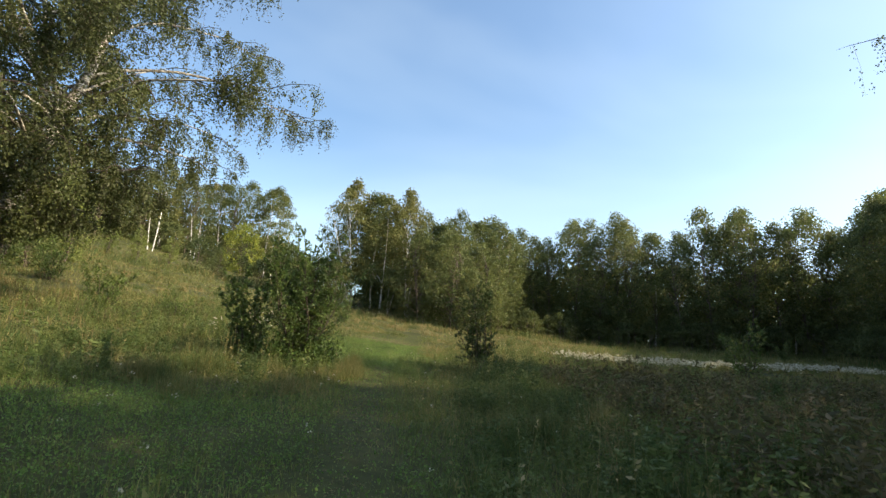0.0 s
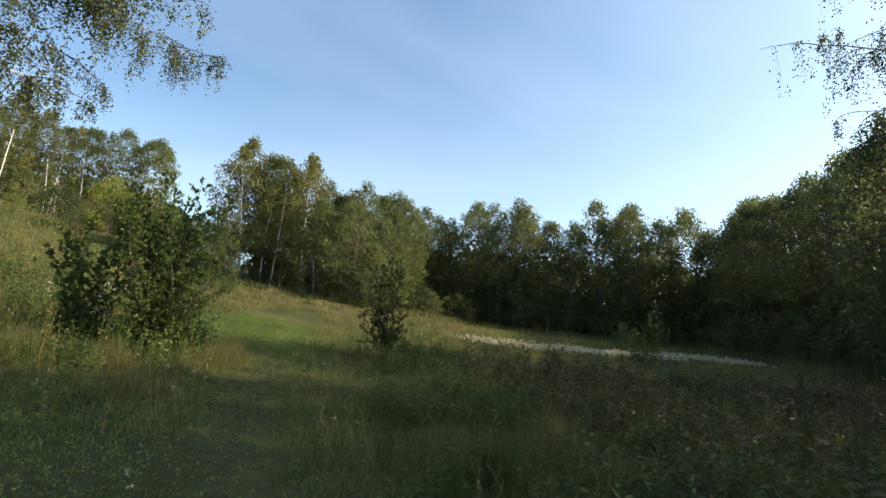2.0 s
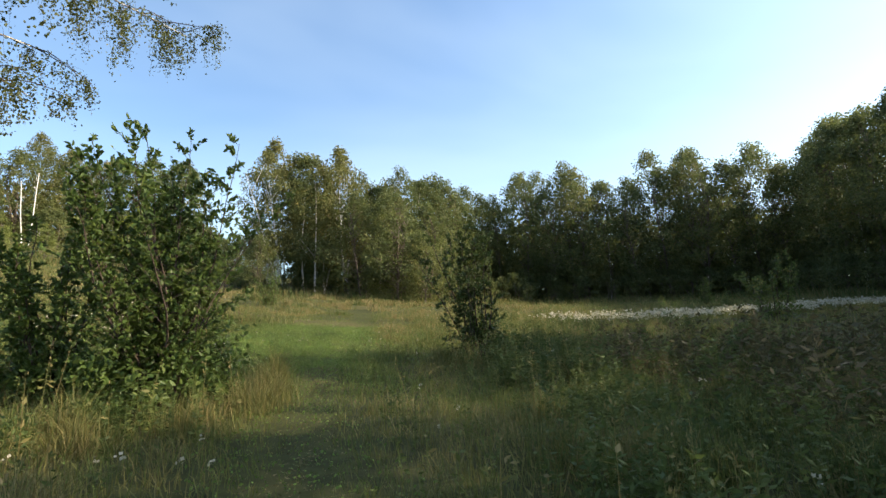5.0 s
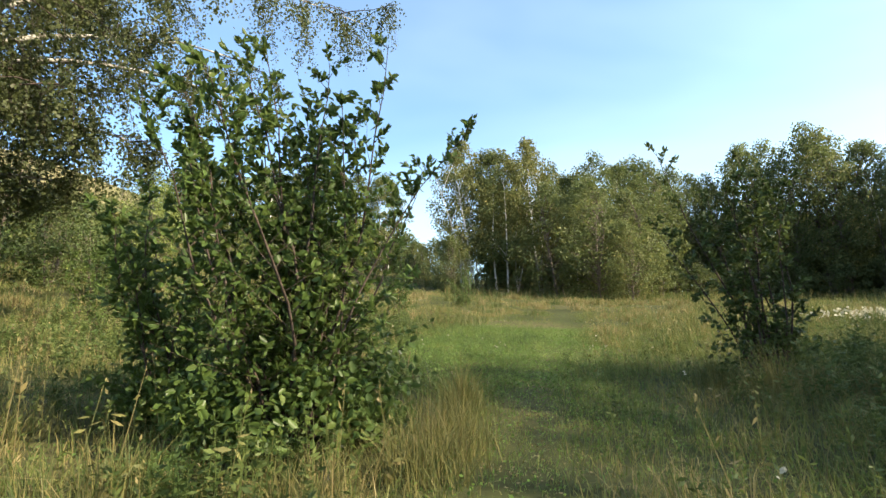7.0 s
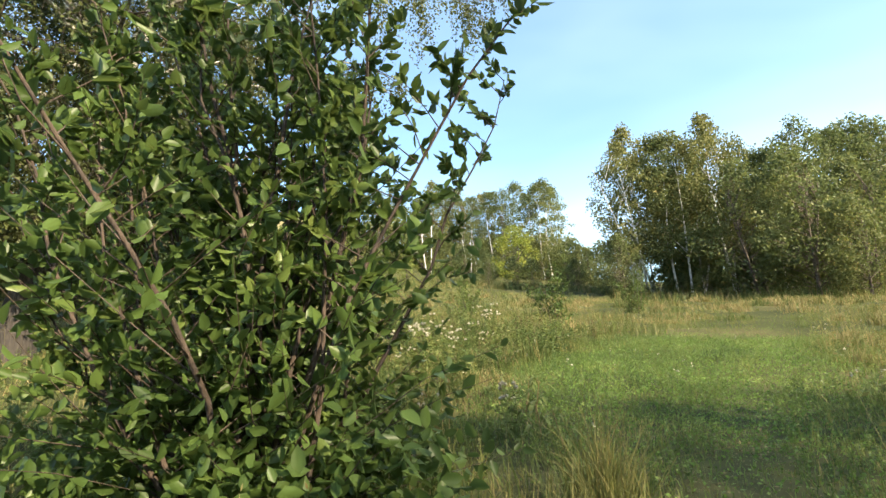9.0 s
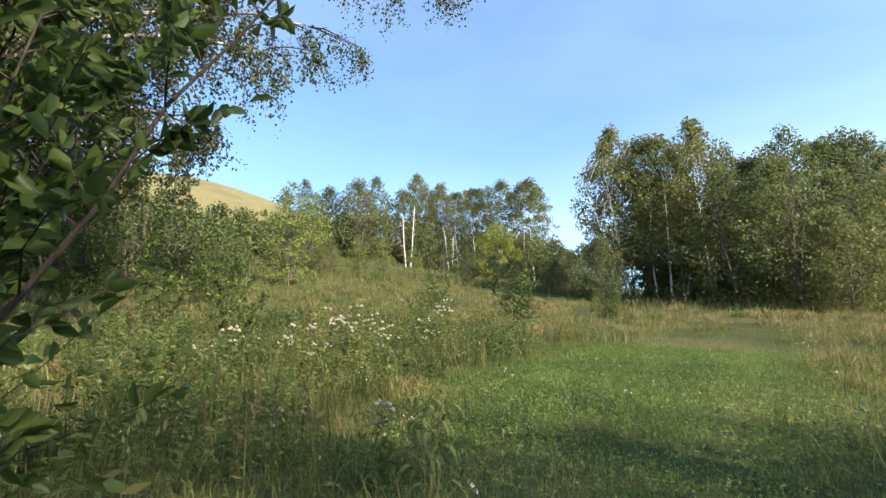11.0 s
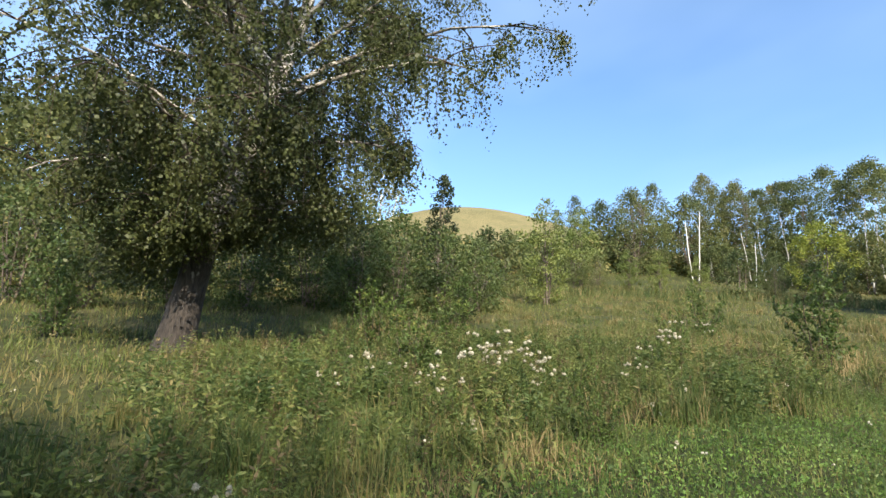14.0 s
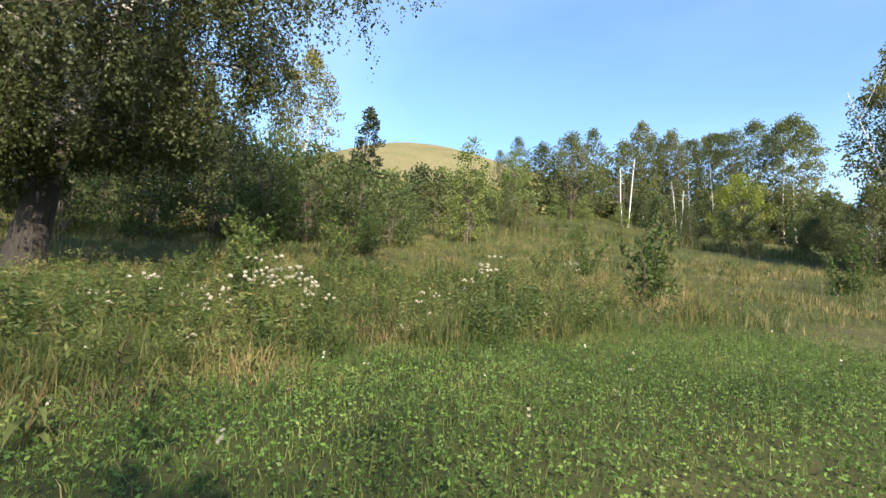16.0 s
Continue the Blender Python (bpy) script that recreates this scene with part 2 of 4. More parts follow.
class Geo:
    """Gathers tubes and leaves into one mesh."""

    def __init__(self):
        self.v, self.q, self.t, self.n = [], [], [], 0

    def add(self, v, q=None, t=None):
        if q is not None and len(q):
            self.q.append(np.asarray(q) + self.n)
        if t is not None and len(t):
            self.t.append(np.asarray(t) + self.n)
        self.v.append(np.asarray(v, float))
        self.n += len(v)

    def tube(self, pts, radii, sides=6):
        pts, radii = np.asarray(pts, float), np.asarray(radii, float)
        d = np.gradient(pts, axis=0)
        d /= np.linalg.norm(d, axis=1)[:, None] + 1e-9
        ref = np.array([0.3, 0.95, 0.1])
        u = np.cross(d, ref)
        u /= np.linalg.norm(u, axis=1)[:, None] + 1e-9
        w = np.cross(d, u)
        ang = np.arange(sides) * 2 * np.pi / sides
        ring = pts[:, None] + radii[:, None, None] * (np.cos(ang)[None, :, None] * u[:, None] + np.sin(ang)[None, :, None] * w[:, None])
        n = len(pts)
        i = np.arange(n - 1)[:, None] * sides
        j = np.arange(sides)[None]
        k = (j + 1) % sides
        self.add(ring.reshape(-1, 3), np.stack([i + j, i + k, i + sides + k, i + sides + j], -1).reshape(-1, 4))

    def leaves(self, at, along, length, width, rng, fold=0.25, fine=False):
        """Leaf blades at points, pointing along, each with a fold down its midrib."""
        at, along = np.asarray(at, float), np.asarray(along, float)
        n = len(at)
        along = along / (np.linalg.norm(along, axis=1)[:, None] + 1e-9)
        side = np.cross(along, rng.normal(size=(n, 3)))
        side /= np.linalg.norm(side, axis=1)[:, None] + 1e-9
        up = np.cross(side, along)
        L = (length * rng.uniform(0.65, 1.25, n))[:, None] if np.isscalar(length) else np.asarray(length)[:, None]
        W = L * width
        if fine:
            vs = [at, at + along * L * 0.3 + side * W * 0.45 + up * W * fold, at + along * L * 0.68 + side * W * 0.36 + up * W * fold,
                  at + along * L, at + along * L * 0.68 - side * W * 0.36 + up * W * fold, at + along * L * 0.3 - side * W * 0.45 + up * W * fold]
            v = np.stack(vs, 1).reshape(-1, 3)
            b = np.arange(n)[:, None] * 6
            self.add(v, np.concatenate([b + np.array([[0, 3, 2, 1]]), b + np.array([[0, 5, 4, 3]])]))
        else:
            vs = [at, at + along * L * 0.45 + side * W * 0.5 + up * W * fold, at + along * L, at + along * L * 0.45 - side * W * 0.5 - up * W * fold]
            v = np.stack(vs, 1).reshape(-1, 3)
            self.add(v, np.arange(n)[:, None] * 4 + np.array([[0, 1, 2, 3]]))

    def mesh(self, name, mat, smooth=False):
        return mesh_of(name, np.concatenate(self.v), [np.concatenate(f) for f in (self.q, self.t) if f], mat, smooth)


def bend(p, d, length, n, rng, wander=0.12, pull=(0, 0, 0)):
    """A wandering line from p in the direction d."""
    p, d = np.array(p, float), np.array(d, float)
    pts = [p.copy()]
    for _ in range(n):
        d = d + rng.normal(size=3) * wander + np.array(pull) / n
        d /= np.linalg.norm(d)
        p = p + d * length / n
        pts.append(p.copy())
    return np.array(pts)


def along_line(pts, f):
    f = np.clip(f, 0, 0.9999) * (len(pts) - 1)
    i = f.astype(int)
    return pts[i] + (pts[i + 1] - pts[i]) * (f - i)[:, None]


# ---------------------------------------------------------------- ground
def make_ground():
    fx = np.concatenate([[-900, -600, -420], np.arange(-300, -40, 5.0), np.arange(-40, 24, 0.4), np.arange(24, 120, 4.0), [150, 220, 350, 600, 900]])
    fy = np.concatenate([[-900, -500, -250, -120, -60, -30], np.arange(-14, 45, 0.4), np.arange(45, 220, 4.0), [260, 350, 500, 700, 900]])
    X, Y = np.meshgrid(fx, fy, indexing="ij")
    Z = height(X, Y)
    n, m = X.shape
    i, j = np.meshgrid(np.arange(n - 1), np.arange(m - 1), indexing="ij")
    a0 = i * m + j
    q = np.stack([a0, a0 + m, a0 + m + 1, a0 + 1], -1).reshape(-1, 4)
    mat, t, b = nodes_of("meadow_soil")
    big = noise_at(t, 0.25, 4)
    # near soil tones run dark, holding the shade between the grass blades
    col = ramp(t, [(0.3, (0.03, 0.038, 0.014)), (0.5, (0.055, 0.06, 0.022)), (0.7, (0.09, 0.08, 0.036))], big)
    far = ramp(t, [(0.3, (0.14, 0.127, 0.06)), (0.55, (0.205, 0.172, 0.085)), (0.75, (0.12, 0.122, 0.055))], noise_at(t, 0.09, 6))
    sep = t.nodes.new("ShaderNodeSeparateXYZ")
    t.links.new(t.nodes.new("ShaderNodeTexCoord").outputs["Object"], sep.inputs[0])
    west = t.nodes.new("ShaderNodeMath")
    west.operation = "LESS_THAN"
    t.links.new(sep.outputs[0], west.inputs[0])
    west.inputs[1].default_value = -62.0
    col = mixed(t, col, far, west.outputs[0])
    col = mixed(t, col, mixed(t, col, (0.03, 0.03, 0.015), 0.5), ramp(t, [(0.4, (0, 0, 0)), (0.6, (1, 1, 1))], noise_at(t, 6.0, 5)))
    t.links.new(col, b.inputs["Base Color"])
    b.inputs["Roughness"].default_value = 0.95
    b.inputs["Specular IOR Level"].default_value = 0.1
    bump = t.nodes.new("ShaderNodeBump")
    bump.inputs["Strength"].default_value, bump.inputs["Distance"].default_value = 0.8, 0.03
    t.links.new(noise_at(t, 5.0, 6), bump.inputs["Height"])
    t.links.new(bump.outputs[0], b.inputs["Normal"])
    me = mesh_of("ground", np.stack([X, Y, Z], -1).reshape(-1, 3), [q], mat, True)
    tagged(new("ground", me), "rolling meadow ground with a worn trail and a bare grassy hill", "ground", kind="structure")


make_ground()


# ---------------------------------------------------------------- grass
def blades(name, x, y, tall, wide, rng, mat, label, lean=0.35):
    n = len(x)
    z = height(x, y) - 0.02
    az = rng.uniform(0, 2 * np.pi, n)
    face = rng.uniform(0, 2 * np.pi, n)
    lean = np.abs(rng.normal(0, lean, n))
    dx, dy = np.cos(az) * lean * tall, np.sin(az) * lean * tall
    sx, sy = np.cos(face) * wide * 0.5, np.sin(face) * wide * 0.5
    o = np.stack([x, y, z], -1)
    s = np.stack([sx, sy, np.zeros(n)], -1)
    mid = o + np.stack([dx * 0.35, dy * 0.35, tall * 0.55], -1)
    tip = o + np.stack([dx, dy, tall * (1 - 0.3 * np.minimum(lean, 1.2))], -1)
    v = np.stack([o - s, o + s, mid - s * 0.8, mid + s * 0.8, tip], 1).reshape(-1, 3)
    b = np.arange(n)[:, None] * 5
    me = mesh_of(name, v, [b + np.array([[0, 1, 3, 2]]), b + np.array([[2, 3, 4]])], mat)
    tagged(new(name, me), label, "grass", kind="stuff")


def scatter(n, rng, x0, x1, y0, y1):
    return rng.uniform(x0, x1, n), rng.uniform(y0, y1, n)


AREAS = ((-6, 6, -2, 26), (-18, 10, -4, 34), (-40, 28, 6, 50), (-62, 50, 20, 90))


def spread(counts, rng):
    xs, ys = [], []
    for (x0, x1, y0, y1), n in zip(AREAS, counts):
        x, y = scatter(n, rng, x0, x1, y0, y1)
        xs.append(x)
        ys.append(y)
    return np.concatenate(xs), np.concatenate(ys)


def dryness(x, y):
    worn = 0.5 * np.exp(-(trail_gap(x, y) / 0.55) ** 2) + 0.5 * blob(x, y, -9, 12, 5, 4) + 0.15 * blob(x, y, -10, 19, 5, 3)
    return np.clip(0.5 + worn + 0.42 * wob(x, y, 0.42, 7) + 0.15 * wob(x, y, 1.9, 2) - 0.95 * lawn(x, y), 0.03, 0.95)


def make_grass():
    rng = np.random.default_rng(3)
    # short undergrowth everywhere
    x, y = spread((74000, 46000, 36000, 16000), rng)
    g = trail_gap(x, y)
    keep = (g > 0.22 + 0.15 * wob(x, y, 3)) | (rng.random(len(x)) < 0.75)
    x, y, g = x[keep], y[keep], g[keep]
    lw = lawn(x, y)
    tall = rng.uniform(0.06, 0.26, len(x)) * (1 - 0.45 * lw) * np.where(g < 0.3, 0.55, 1.0) + np.where(g > 20, 0.15, 0)
    wide = 0.0075 + 0.0009 * np.clip(g, 0, 45)
    dry = rng.random(len(x)) < dryness(x, y)
    for nm, k, mt, lb in (("green_grass", ~dry, M_GRASS, "short fresh green meadow grass"), ("dry_grass", dry, M_DRY, "short straw-coloured dry meadow grass")):
        blades(nm, x[k], y[k], tall[k], wide[k], rng, mt, lb, 0.7)
    # tussocks of long arching blades
    x, y = spread((1100, 1900, 2600, 1600), rng)
    ex = np.array([(1.5, 7.6), (1.8, 7.2), (-2.2, 13.0), (-2.0, 12.4), (0.5, 13.4), (2.3, 5.7), (2.8, 6.3), (3.4, 9.0), (1.0, 10.5), (4.6, 7.2), (-5.5, 15.6), (-5.0, 16.6), (-6.5, 14.2), (0.9, 14.6), (1.9, 12.0), (-2.5, 14.2)])
    x, y = np.concatenate([x, ex[:, 0]]), np.concatenate([y, ex[:, 1]])
    g = trail_gap(x, y)
    keep = (g > 0.55) & (rng.random(len(x)) > 0.97 * lawn(x, y)) & (wob(x, y, 0.9, 5) > -0.45)
    x, y, g = x[keep], y[keep], g[keep]
    per = 21
    size = rng.uniform(0.2, 0.5, len(x))
    bx = np.repeat(x, per) + rng.normal(0, 0.09, len(x) * per) * (1 + np.repeat(g, per) * 0.12)
    by = np.repeat(y, per) + rng.normal(0, 0.09, len(x) * per) * (1 + np.repeat(g, per) * 0.12)
    tall = np.repeat(size, per) * rng.uniform(0.5, 1.15, len(bx))
    wide = 0.0055 + 0.0008 * np.clip(np.repeat(g, per), 0, 45)
    dry = np.repeat(rng.random(len(x)) < dryness(x, y) + 0.1, per)
    for nm, k, mt, lb in (("green_tussocks", ~dry, M_GRASS, "long arching green grass in tussocks"), ("dry_tussocks", dry, M_DRY, "long arching dry grass in tussocks")):
        blades(nm, bx[k], by[k], tall[k], wide[k], rng, mt, lb, 0.95)
    # clover and plantain in the short turf
    x, y = spread((190000, 50000, 0, 0), rng)
    keep = (rng.random(len(x)) < lawn(x, y) * 1.1 - 0.05) & ((trail_gap(x, y) > 0.5 + 0.15 * wob(x, y, 2)) | (y > 15.5) | (rng.random(len(x)) < 0.3))
    x, y = x[keep], y[keep]
    geo = Geo()
    n = len(x)
    d = np.stack([rng.normal(size=n), rng.normal(size=n), rng.uniform(0.0, 0.9, n)], -1)
    geo.leaves(np.stack([x, y, height(x, y) + rng.uniform(0.02, 0.1, n)], -1), d, 0.03, 0.6, rng, 0.12)
    tagged(new("clover", geo.mesh("clover", M_CLOVER)), "low fresh green clover and plantain leaves", "herbs", kind="stuff")
    # close turf blades between the clover and over the grown-in end of the trail
    x, y = scatter(46000, rng, -7.5, 3, 12, 27)
    keep = rng.random(len(x)) < np.maximum(lawn(x, y), np.where(trail_gap(x, y) < 1.2, 0.8, 0.1))
    x, y = x[keep], y[keep]
    blades("turf", x, y, rng.uniform(0.04, 0.13, len(x)), 0.005 + 0.0006 * trail_gap(x, y), rng, M_CLOVER, "close fresh green turf on and beside the trail", 0.9)
    # dry litter pressed into the trail
    n = 3200
    k = rng.uniform(-1, 17, n)
    ty, tx = np.array([p[1] for p in TRAIL]), np.array([p[0] for p in TRAIL])
    x = np.interp(k, ty, tx) + rng.normal(0, 0.26, n) * (1 + 0.4 * wob(k, k, 1.3))
    keep = wob(x, k, 0.9, 2) > -0.35
    x, k = x[keep], k[keep]
    n = len(x)
    geo = Geo()
    geo.leaves(np.stack([x, k, height(x, k) + rng.uniform(0.004, 0.03, n)], -1), rng.normal(size=(n, 3)) * (1, 1, 0.15), 0.03, 0.4, rng, 0.12)
    tagged(new("trail_litter", geo.mesh("trail_litter", M_LITTER)), "dry leaves and pressed straw on the trodden trail", "litter", kind="stuff")
    # broad mounds of rank grass
    x = np.concatenate([rng.uniform(1.0, 12, 130), rng.uniform(-9, -2.2, 26), rng.uniform(-13, -4.5, 60), rng.uniform(2.5, 10, 40)])
    y = np.concatenate([rng.uniform(3.2, 17, 130), rng.uniform(8.0, 11.5, 26), rng.uniform(13.5, 24, 60), rng.uniform(17, 29, 40)])
    keep = (trail_gap(x, y) > 0.95) & (lawn(x, y) < 0.55) & (np.hypot(x + 3.4, y - 12.3) > 1.2)
    x, y = x[keep], y[keep]
    per = 230
    r = np.repeat(rng.uniform(0.18, 0.42, len(x)), per)
    ox, oy = rng.normal(0, 0.6, len(r)) * r, rng.normal(0, 0.6, len(r)) * r
    bx, by = np.repeat(x, per) + ox, np.repeat(y, per) + oy
    tall = np.repeat(rng.uniform(0.35, 0.62, len(x)), per) * np.exp(-(ox ** 2 + oy ** 2) / (r * r) * 0.6) * rng.uniform(0.6, 1.15, len(r)) + 0.08
    wide = 0.006 + 0.0008 * np.clip(trail_gap(bx, by), 0, 45)
    dry = np.repeat(rng.random(len(x)) < 0.22, per) ^ (rng.random(len(r)) < 0.2)
    for nm, k, mt, lb in (("green_mounds", ~dry, M_RANK, "rank dark green grass in broad mounds"), ("dry_mounds", dry, M_DRY, "rank drying grass in broad mounds")):
        blades(nm, bx[k], by[k], tall[k], wide[k], rng, mt, lb, 0.55)
    # red-brown straw patches
    geo_x, geo_y = [], []
    for cx, cy, r, n in ((-5.3, 18.0, 0.4, 220), (-9.5, 16.0, 0.5, 400), (-34.0, 41.0, 3.5, 2600), (-6.8, 20.4, 0.4, 300), (-4.9, 16.9, 0.4, 300), (-8.7, 20.8, 0.5, 300), (-7.0, 11.5, 0.6, 300)):
        geo_x.append(rng.normal(cx, r, n))
        geo_y.append(rng.normal(cy, r, n))
    x, y = np.concatenate(geo_x), np.concatenate(geo_y)
    blades("straw", x, y, rng.uniform(0.05, 0.24, len(x)), 0.005 + 0.0011 * trail_gap(x, y), rng, M_STRAW, "reddish dead straw lying in patches", 1.7)


make_grass()


def herb_plants(name, x, y, tall, rng, mat, label, per=15, leaf=0.075):
    """Leafy stems: leaves up the stem, smaller towards the top."""
    n = len(x)
    z = height(x, y)
    lean = rng.normal(0, 0.16, (n, 2))
    geo = Geo()
    f = rng.uniform(0.08, 1.0, (n, per))
    at = np.stack([x[:, None] + lean[:, :1] * tall[:, None] * f ** 1.5, y[:, None] + lean[:, 1:] * tall[:, None] * f ** 1.5, z[:, None] + tall[:, None] * f], -1)
    d = rng.normal(size=(n, per, 3)) * (1, 1, 0.35) + (0, 0, 0.35)
    far = 1 + 0.02 * trail_gap(x, y)
    ln = leaf * (1.25 - 0.7 * f) * rng.uniform(0.7, 1.4, (n, per)) * np.sqrt(np.maximum(tall, 0.2) / 0.5)[:, None] * far[:, None]
    ln = np.minimum(ln, 0.12 * tall[:, None] + 0.014 * far[:, None])
    geo.leaves(at.reshape(-1, 3), d.reshape(-1, 3), ln.ravel(), 0.32, rng, 0.2)
    top = np.stack([x + lean[:, 0] * tall, y + lean[:, 1] * tall, z + tall], -1)
    foot = np.stack([x, y, z - 0.03], -1)
    s = np.stack([np.full(n, 0.0035), np.full(n, 0.002), np.zeros(n)], -1) * far[:, None]
    geo.add(np.stack([foot - s, foot + s, top + s * 0.4, top - s * 0.4], 1).reshape(-1, 3), np.arange(n)[:, None] * 4 + np.array([[0, 1, 2, 3]]))
    tagged(new(name, geo.mesh(name, mat)), label, "herbs", kind="stuff")
    return top


def make_herbs():
    rng = np.random.default_rng(9)
    x, y = spread((2000, 3000, 2400, 500), rng)
    k = (trail_gap(x, y) > 0.7) & (rng.random(len(x)) > lawn(x, y) * 0.97) & (wob(x, y, 0.7, 11) > -0.3)
    x, y = x[k], y[k]
    ex, ey = scatter(1500, rng, 1.5, 11, 2.5, 13)
    e2, e3 = scatter(2200, rng, -14, -4.3, 14.0, 25)
    x, y = np.concatenate([x, ex, e2[lawn(e2, e3) < 0.5]]), np.concatenate([y, ey, e3[lawn(e2, e3) < 0.5]])
    herb_plants("meadow_herbs", x, y, rng.uniform(0.16, 0.5, len(x)) * (1 + 0.5 * np.clip(wob(x, y, 1.1, 4), -0.6, 1)), rng, M_HERB, "leafy green and browning meadow herbs")
    # clumps of rank weeds of uneven height
    cx = np.concatenate([rng.uniform(0.9, 9, 130), rng.uniform(-9, -2.4, 46), rng.uniform(-13, -4.4, 110), rng.uniform(1.5, 9, 40)])
    cy = np.concatenate([rng.uniform(2.6, 14, 130), rng.uniform(6.5, 13.8, 46), rng.uniform(14.5, 25, 110), rng.uniform(14, 24, 40)])
    k = (trail_gap(cx, cy) > 0.85) & (lawn(cx, cy) < 0.5)
    cx, cy = cx[k], cy[k]
    m = 22
    r = np.repeat(rng.uniform(0.12, 0.34, len(cx)), m)
    x, y = np.repeat(cx, m) + rng.normal(0, 0.7, len(r)) * r, np.repeat(cy, m) + rng.normal(0, 0.7, len(r)) * r
    tall = np.repeat(rng.uniform(0.3, 0.75, len(cx)), m) * rng.uniform(0.55, 1.1, len(r))
    side = np.repeat(rng.random(len(cx)) < 0.72, m)
    herb_plants("weed_clumps", x[side], y[side], tall[side], rng, M_RANK, "dark green rank weeds in clumps", 18, 0.085)
    herb_plants("browning_weeds", x[~side], y[~side], tall[~side], rng, M_HERB, "browning weeds in clumps", 16, 0.07)
    x, y = spread((260, 480, 600, 0), rng)
    k = (trail_gap(x, y) > 0.8) & (lawn(x, y) < 0.45)
    x, y = x[k], y[k]
    top = herb_plants("seed_stems", x, y, rng.uniform(0.45, 0.85, len(x)), rng, M_DRY, "dry standing grass stems with seed heads", 6, 0.08)
    geo = Geo()
    c = np.repeat(top, 7, 0) + rng.normal(0, 0.02, (len(top) * 7, 3)) * (0.6, 0.6, 3)
    geo.leaves(c, rng.normal(size=c.shape) * 0.3 + (0, 0, 1), 0.035, 0.35, rng)
    tagged(new("seed_heads", geo.mesh("seed_heads", M_DRY)), "pale tan grass seed heads", "grass", kind="stuff")
    # the band of white flowers in front of the far forest
    n = 1300
    f = rng.uniform(0, 1, n)
    x = 6.0 + 18 * f + rng.normal(0, 0.5, n)
    y = 25.4 + 3.9 * f + rng.normal(0.2, 0.8, n) + 0.5 * np.sin(f * 19)
    top = herb_plants("flower_field_stems", x, y, rng.uniform(0.2, 0.42, n), rng, M_HERB, "green stems of the white flower field", 8, 0.12)
    geo = Geo()
    c = np.repeat(top, 4, 0) + rng.normal(0, 0.06, (n * 4, 3)) * (1, 1, 0.6)
    geo.leaves(c, rng.normal(size=c.shape) + (0, 0, 0.4), 0.085, 0.9, rng)
    tagged(new("flower_field", geo.mesh("flower_field", M_FLOWER)), "band of small white meadow flowers in sunlight", "flowers", kind="stuff")
    # scattered small white and pale heads
    x, y = spread((110, 180, 160, 0), rng)
    k = (trail_gap(x, y) > 0.5)
    x, y = x[k], y[k]
    top = np.stack([x, y, height(x, y) + rng.uniform(0.08, 0.5, len(x))], -1)
    geo = Geo()
    c = np.repeat(top, 5, 0) + rng.normal(0, 0.012, (len(x) * 5, 3))
    geo.leaves(c, rng.normal(size=c.shape) + (0, 0, 0.6), 0.025, 0.9, rng)
    tagged(new("small_flowers", geo.mesh("small_flowers", M_FLOWER)), "scattered small white flower heads in the grass", "flowers", kind="stuff")


make_herbs()


def line_scatter(pts, n, rng, near, far):
    """Points along a line of (x, y), set off to either side."""
    p = np.array(pts, float)
    k = rng.uniform(0, len(p) - 1, n)
    x, y = (np.interp(k, np.arange(len(p)), p[:, c]) for c in range(2))
    d = np.stack([x, y - 12], -1)
    d /= np.linalg.norm(d, axis=1)[:, None]
    o = rng.uniform(near, far, n)
    return x + d[:, 0] * o, y + d[:, 1] * o


